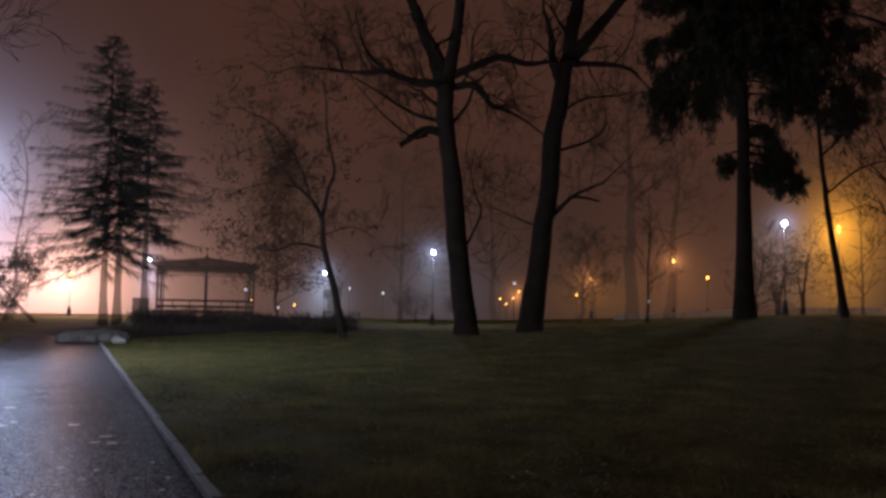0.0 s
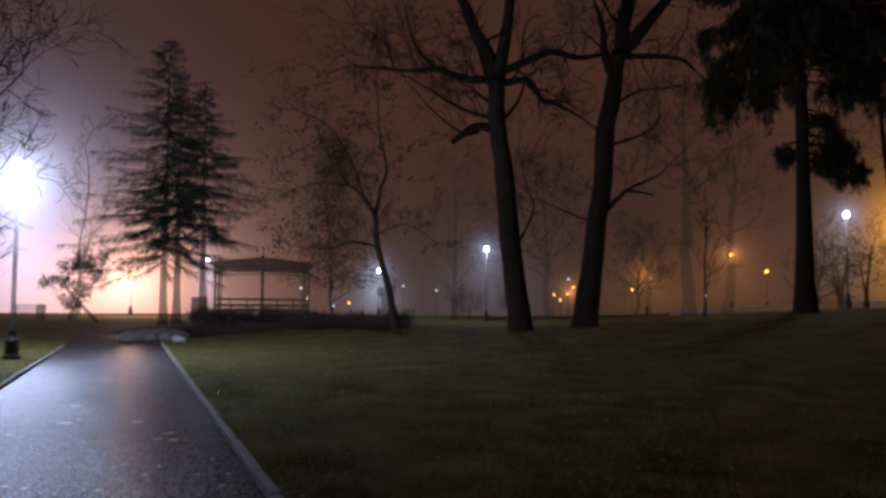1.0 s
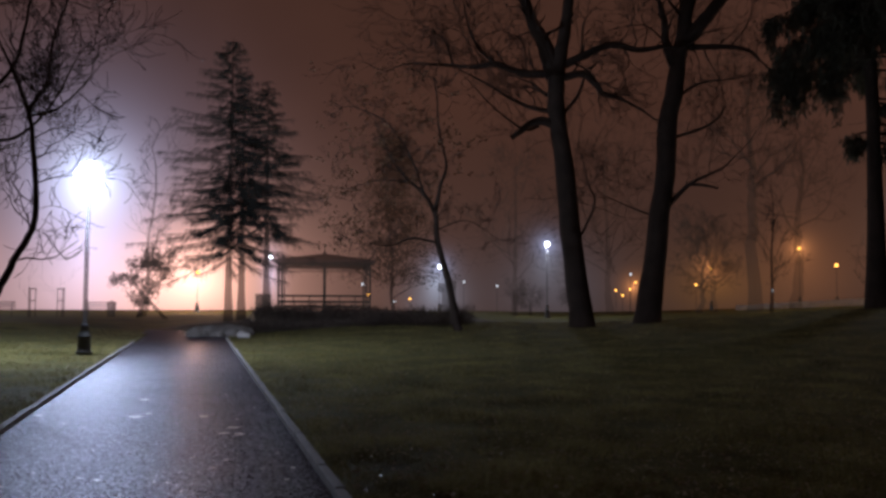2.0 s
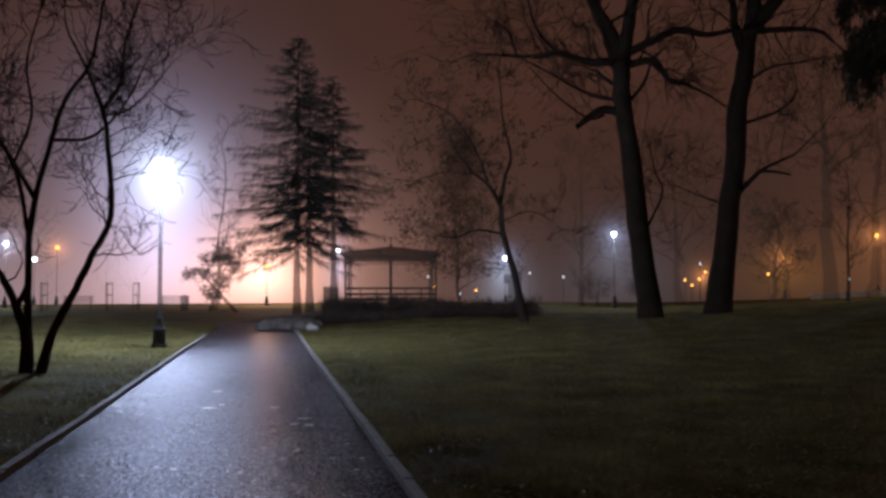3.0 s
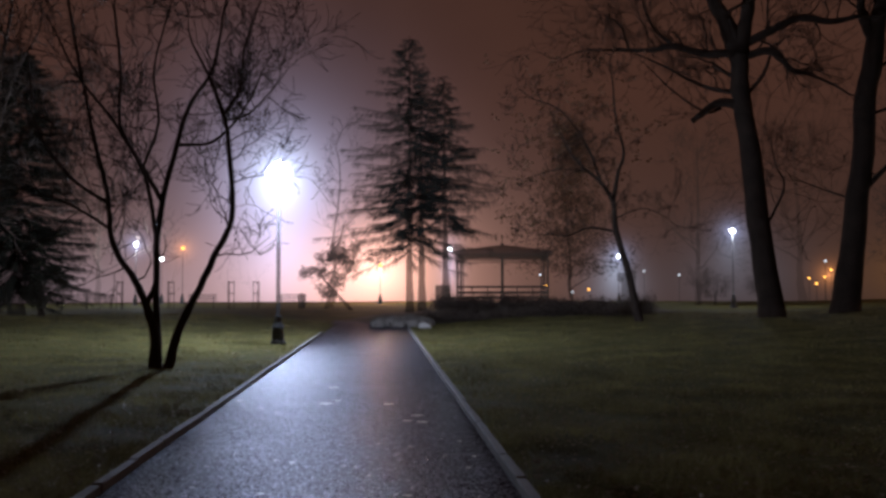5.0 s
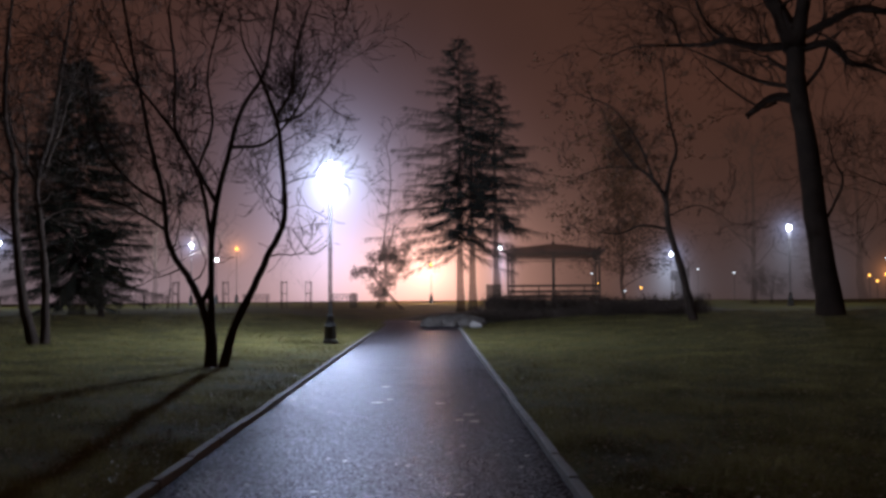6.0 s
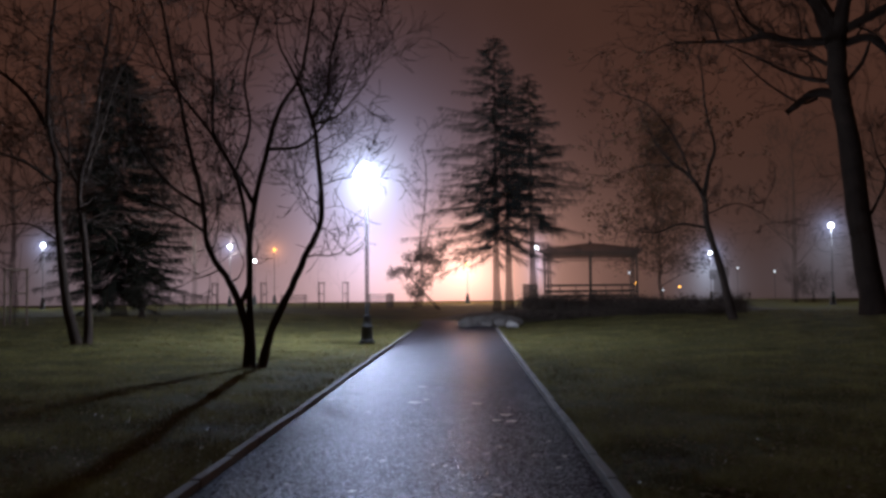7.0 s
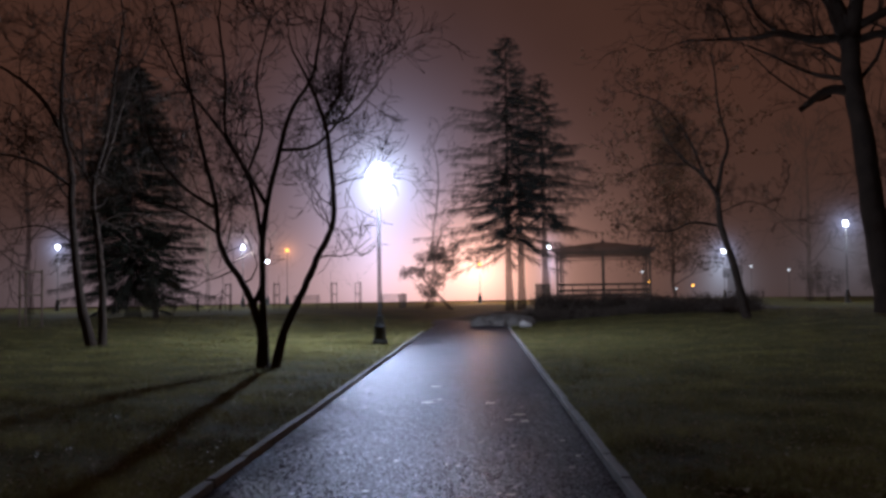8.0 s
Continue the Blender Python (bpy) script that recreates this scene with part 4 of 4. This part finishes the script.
far_tree(41.2, 50, 4.0, 0.08, 62, "low bare ornamental shrub tree", 0.6, BARK, 2, 0.25, 1.0)
far_tree(47.2, 56, 6.0, 0.10, 63, "low bare ornamental tree before orange light", 0.5, BARK, 2, 0.3, 1.1)
far_tree(49.5, 44, 15, 0.25, 65, FAR, 0.45, BARK, 3)


def shrub_tree(bearing, r, height, seed, label, leaves=DEAD_LEAF, lean=0.0, thick=6, size=0.06):
    """A small many-stemmed tree with a loose leafy crown."""
    rng = random.Random(seed)
    root = thing("shrub_tree", at(bearing, r), label, "shrub", turn=-bearing)
    twigs, tips = Tubes(), []
    for k in range(3):
        end = (lean + rng.uniform(-0.6, 0.6), rng.uniform(-0.3, 0.3), height * rng.uniform(0.5, 0.65))
        pts, radii = limb("stem", [(rng.uniform(-.15, .15), 0, -0.1), (end[0] * 0.35, end[1] * 0.4, height * 0.28), end], 0.07, 0.03, BARK, root, rng, 7)
        for i in range(4, len(pts), 2):
            twigs.grow(rng, pts[i], Vector((rng.gauss(0, 1), rng.gauss(0, 1), 0.5)), height * 0.3, 0.02, 2, kids=4, tips=tips)
    twigs.made("crown", BARK, root)
    mesh_ob("leaves", *leaf_cloud(rng, tips, thick, 0.14, size), leaves, root, shade=False)
    return root


shrub_tree(43.9, 47, 4.6, 71, "small leafy shrub tree under a white lamp")
shrub_tree(42.6, 49, 4.2, 72, "small leafy shrub tree under a white lamp")
shrub_tree(-3.5, 58, 5.0, 73, "small dark evergreen tree beside the crossing path", NEEDLE, lean=1.0, thick=18, size=0.10)
shrub_tree(-20.0, 44, 2.0, 74, "low bush at the foot of the dark conifer", NEEDLE_DARK)
for b, r, h, s in ((19.6, 70, 3.2, 75), (20.6, 72, 2.6, 76), (23.2, 74, 3.0, 77)):
    shrub_tree(b, r, h, s, "dark far shrub in the fog", HEDGE)
rng = random.Random(80)
p = at(-1.85, 57)
leaner = thing("leaning_trunk", p, "leaning bare trunk propped beside a small evergreen", "tree", turn=2)
limb("trunk", [(0, 0, -0.2), (-0.8, 0, 0.7), (-1.7, 0, 1.7), (-2.6, 0, 2.6)], 0.12, 0.06, BARK, leaner, rng, 8)


# ---------------------------------------------------------------- tree guards, benches, bins
def tree_guard(bearing, r, height, seed, half=0.22):
    """A sapling tied inside three stakes joined by top rails."""
    rng = random.Random(seed)
    root = thing("tree_guard", at(bearing, r), "young sapling inside a frame of wooden stakes", "tree guard", "tree guards on the lawn", rng.uniform(0, 90))
    spots = [(half * math.cos(TAU * k / 3), half * math.sin(TAU * k / 3)) for k in range(3)]
    for x, y in spots:
        part("stake", lathe([(0.04, -0.2), (0.04, height - 0.03), (0.03, height)], 8), TIMBER, root).location = (x, y, 0)
    for (x0, y0), (x1, y1) in zip(spots, spots[1:] + spots[:1]):
        for z in (height - 0.08, height * 0.55):
            bm = bmesh.new()
            box(bm, math.hypot(x1 - x0, y1 - y0), 0.035, 0.07, pose((x0 + x1) / 2, (y0 + y1) / 2, z, 0, 0, math.degrees(math.atan2(y1 - y0, x1 - x0))), 0.006)
            part("rail", bm, TIMBER, root)
    t = Tubes()
    t.grow(rng, Vector((0, 0, -0.1)), Vector((0, 0, 1)), height * 1.5, 0.025, 2, bend=0.08, kids=3)
    t.made("sapling", BARK, root)


for b, r, h, s in ((-27.0, 38, 2.15, 1), (-15.75, 58, 1.7, 2), (-12.9, 58, 1.7, 3), (-9.35, 58, 1.7, 4), (-7.76, 58, 1.7, 5)):
    tree_guard(b, r, h, s, 0.46 if h > 2 else 0.22)


def bench(place, turn):
    root = thing("bench", place, "plain wooden park bench dim in the fog", "bench", "park benches", turn)
    for i in range(4):
        bm = bmesh.new()
        box(bm, 1.8, 0.09, 0.035, pose(0, -0.18 + 0.12 * i, 0.45), 0.008)
        part("seat_slat", bm, TIMBER, root)
    for i in range(3):
        bm = bmesh.new()
        box(bm, 1.8, 0.03, 0.09, pose(0, 0.26 + 0.03 * i, 0.58 + 0.13 * i, -12), 0.008)
        part("back_slat", bm, TIMBER, root)
    for x in (-0.7, 0.7):
        bm = bmesh.new()
        box(bm, 0.07, 0.5, 0.06, pose(x, 0, 0.40), 0.01)
        box(bm, 0.07, 0.07, 0.5, pose(x, -0.2, 0.18), 0.01)
        box(bm, 0.07, 0.07, 0.95, pose(x, 0.25, 0.42, -8), 0.01)
        part("bench_leg", bm, STEEL, root)


for b, r in ((-16.9, 60), (-11.0, 62), (-5.6, 60), (-18.3, 60)):
    bench(at(b, r), 180 - b)


def litter_bin(place):
    root = thing("litter_bin", place, "small round dark litter bin by the path", "bin")
    part("drum", lathe([(0.2, 0.0), (0.24, 0.05), (0.26, 0.75), (0.28, 0.78)], 16), STEEL, root)
    part("lid", lathe([(0.29, 0.78), (0.29, 0.83), (0.12, 0.92), (0.04, 0.95)], 16), STEEL, root)


litter_bin(at(-5.0, 56))


def retaining_wall():
    """The low bank wall along the far eastern side."""
    verts, faces, n = [], [], 24
    for i in range(n + 1):
        p = at(33.0 + 24 * i / n, 76)
        h = 0.35 + 0.45 * i / n
        q = p * (77.0 / 76)
        verts += [(p.x, p.y, p.z - 0.3), (p.x, p.y, p.z + h), (q.x, q.y, p.z + h), (q.x, q.y, p.z - 0.3)]
    for i in range(n):
        for k in range(3):
            a = 4 * i + k
            faces.append((a, a + 1, a + 5, a + 4))
    return tagged(mesh_ob("wall_east", verts, faces, STONE, shade=False), "low pale boundary wall along the park", "wall", kind="structure")


retaining_wall()


# ---------------------------------------------------------------- grass and leaves
def lawn_blades():
    """Short blades on the near lawn."""
    gen = np.random.default_rng(5)
    n = 430000
    r = 6.2 + 40 * gen.random(n) ** 2.0
    b = np.radians(gen.uniform(-33, 52, n))
    x, y = r * np.sin(b), r * np.cos(b)
    patch = np.sin(x * 2.3 + 1.7 * np.sin(y * 1.1)) + np.sin(y * 2.9 + 1.3 * np.sin(x * 1.7)) + np.sin(x * 6.1 + y * 4.7) * 0.7
    keep = ((x < PATH_L - 0.1) | (x > PATH_R + 0.1)) & (gen.random(n) < 0.70 + 0.22 * patch)
    x, y, r, patch = x[keep], y[keep], r[keep], patch[keep]
    z = np.array([ground_z(float(a), float(c)) for a, c in zip(x, y)]) - 0.035
    n = len(x)
    h = gen.uniform(0.025, 0.075, n) * (0.85 + 0.22 * patch)
    a = gen.uniform(0, TAU, n)
    w = 0.0018 + 0.00016 * r
    lean = gen.normal(0, 0.03, (n, 2))
    v = np.empty((n, 3, 3))
    v[:, 0] = np.stack([x - w * np.cos(a), y - w * np.sin(a), z], 1)
    v[:, 1] = np.stack([x + w * np.cos(a), y + w * np.sin(a), z], 1)
    v[:, 2] = np.stack([x + lean[:, 0], y + lean[:, 1], z + h + 0.03], 1)
    ob = mesh_ob("grass", v.reshape(-1, 3).tolist(), np.arange(3 * n).reshape(-1, 3).tolist(), GRASS_LEAF, shade=False)
    tagged(ob, "short damp green grass of the park lawn", "grass", kind="stuff")


lawn_blades()


def litter(name, count, seed, on_path, label, size):
    rng = random.Random(seed)
    verts, faces = [], []
    while len(faces) < count * 2:
        r, b = 6.2 + 24 * rng.random() ** 1.6, radians(rng.uniform(-33, 52))
        x, y = r * math.sin(b), r * math.cos(b)
        inside = PATH_L + 0.1 < x < PATH_R - 0.1
        if inside != on_path or (not inside and PATH_L - 0.2 < x < PATH_R + 0.2):
            continue
        s, a = size * rng.uniform(0.6, 1.4), rng.uniform(0, TAU)
        z = 0.006 if inside else ground_z(x, y) + rng.uniform(0.0, 0.03)
        u, w = Vector((math.cos(a), math.sin(a), rng.uniform(-0.3, 0.3))) * s, Vector((-math.sin(a), math.cos(a), rng.uniform(-0.2, 0.2))) * s * 0.6
        c = Vector((x, y, z + (0.002 if inside else 0)))
        i = len(verts)
        lift = Vector((0, 0, 0 if inside else s * rng.uniform(0.1, 0.5)))
        if inside:
            u.z = w.z = 0
        verts += [c - u, c + w + lift, c + u, c - w + lift]
        faces += [(i, i + 1, i + 2), (i, i + 2, i + 3)]
    tagged(mesh_ob(name, verts, faces, WET_LEAF if on_path else LEAF_LITTER, shade=False), label, "leaves", kind="stuff")


litter("fallen_leaves", 11000, 91, False, "small withered fallen leaves scattered over the lawn", 0.027)
litter("path_leaves", 40, 92, True, "pale wet leaves stuck to the asphalt path", 0.035)


def stuck_leaf(x, y, size, seed):
    """A broad lobed leaf pressed flat on the wet asphalt."""
    rng = random.Random(seed)
    bm, n = bmesh.new(), 22
    rim = []
    for i in range(n):
        a = TAU * i / n
        q = size * (0.62 + 0.38 * abs(math.cos(2.5 * a))) * rng.uniform(0.8, 1.1)
        rim.append(bm.verts.new((q * math.cos(a), q * math.sin(a), rng.uniform(0, 0.006))))
    mid = bm.verts.new((0, 0, 0.008))
    for i in range(n):
        bm.faces.new((mid, rim[i], rim[(i + 1) % n]))
    ob = part("maple_leaf", bm, WET_LEAF)
    ob.matrix_basis = pose(x, y, 0.006, 0, 0, rng.uniform(0, 360))
    tagged(ob, "pale lobed leaf pressed on wet asphalt", "leaf", "leaves stuck to the path")


for i, (x, y, size) in enumerate(((0.43, 10.94, 0.09), (0.47, 10.4, 0.08), (0.30, 10.5, 0.07), (0.09, 12.05, 0.09), (-0.75, 14.2, 0.09), (-0.74, 12.2, 0.10), (-0.60, 12.5, 0.06), (-1.95, 12.6, 0.07))):
    stuck_leaf(x, y, size, 100 + i)


# ---------------------------------------------------------------- haze imitated by see-through materials
def see_through_copy(material, clear, made):
    """A part-transparent copy of a material: imitates haze by letting the glowing backdrop show through."""
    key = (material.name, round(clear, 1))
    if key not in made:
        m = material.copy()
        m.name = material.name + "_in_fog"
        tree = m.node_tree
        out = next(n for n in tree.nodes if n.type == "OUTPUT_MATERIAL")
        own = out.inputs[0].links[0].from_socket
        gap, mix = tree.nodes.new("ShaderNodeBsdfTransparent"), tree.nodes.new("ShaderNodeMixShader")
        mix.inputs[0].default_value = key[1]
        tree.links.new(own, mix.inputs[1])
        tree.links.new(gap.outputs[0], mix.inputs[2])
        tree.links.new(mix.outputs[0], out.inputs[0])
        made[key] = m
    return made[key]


def fade_far_things():
    # Far things turn more see-through with distance from the camera, imitating haze.
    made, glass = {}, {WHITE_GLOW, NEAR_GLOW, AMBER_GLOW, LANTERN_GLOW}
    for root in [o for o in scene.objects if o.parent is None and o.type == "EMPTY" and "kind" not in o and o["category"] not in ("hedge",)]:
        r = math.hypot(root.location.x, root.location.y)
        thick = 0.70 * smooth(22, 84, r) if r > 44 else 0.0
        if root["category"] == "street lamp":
            thick = max(thick, 0.3)  # lamp posts made more see-through, imitating bright haze round them
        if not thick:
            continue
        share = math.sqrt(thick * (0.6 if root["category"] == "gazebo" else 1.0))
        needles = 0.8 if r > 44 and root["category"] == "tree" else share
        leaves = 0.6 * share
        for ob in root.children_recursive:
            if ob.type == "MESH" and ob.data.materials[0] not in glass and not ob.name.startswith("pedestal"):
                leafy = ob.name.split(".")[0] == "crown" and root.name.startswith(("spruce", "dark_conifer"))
                ob.data.materials[0] = see_through_copy(ob.data.materials[0], needles if leafy else leaves if ob.name.startswith("leaves") else share, made)


fade_far_things()
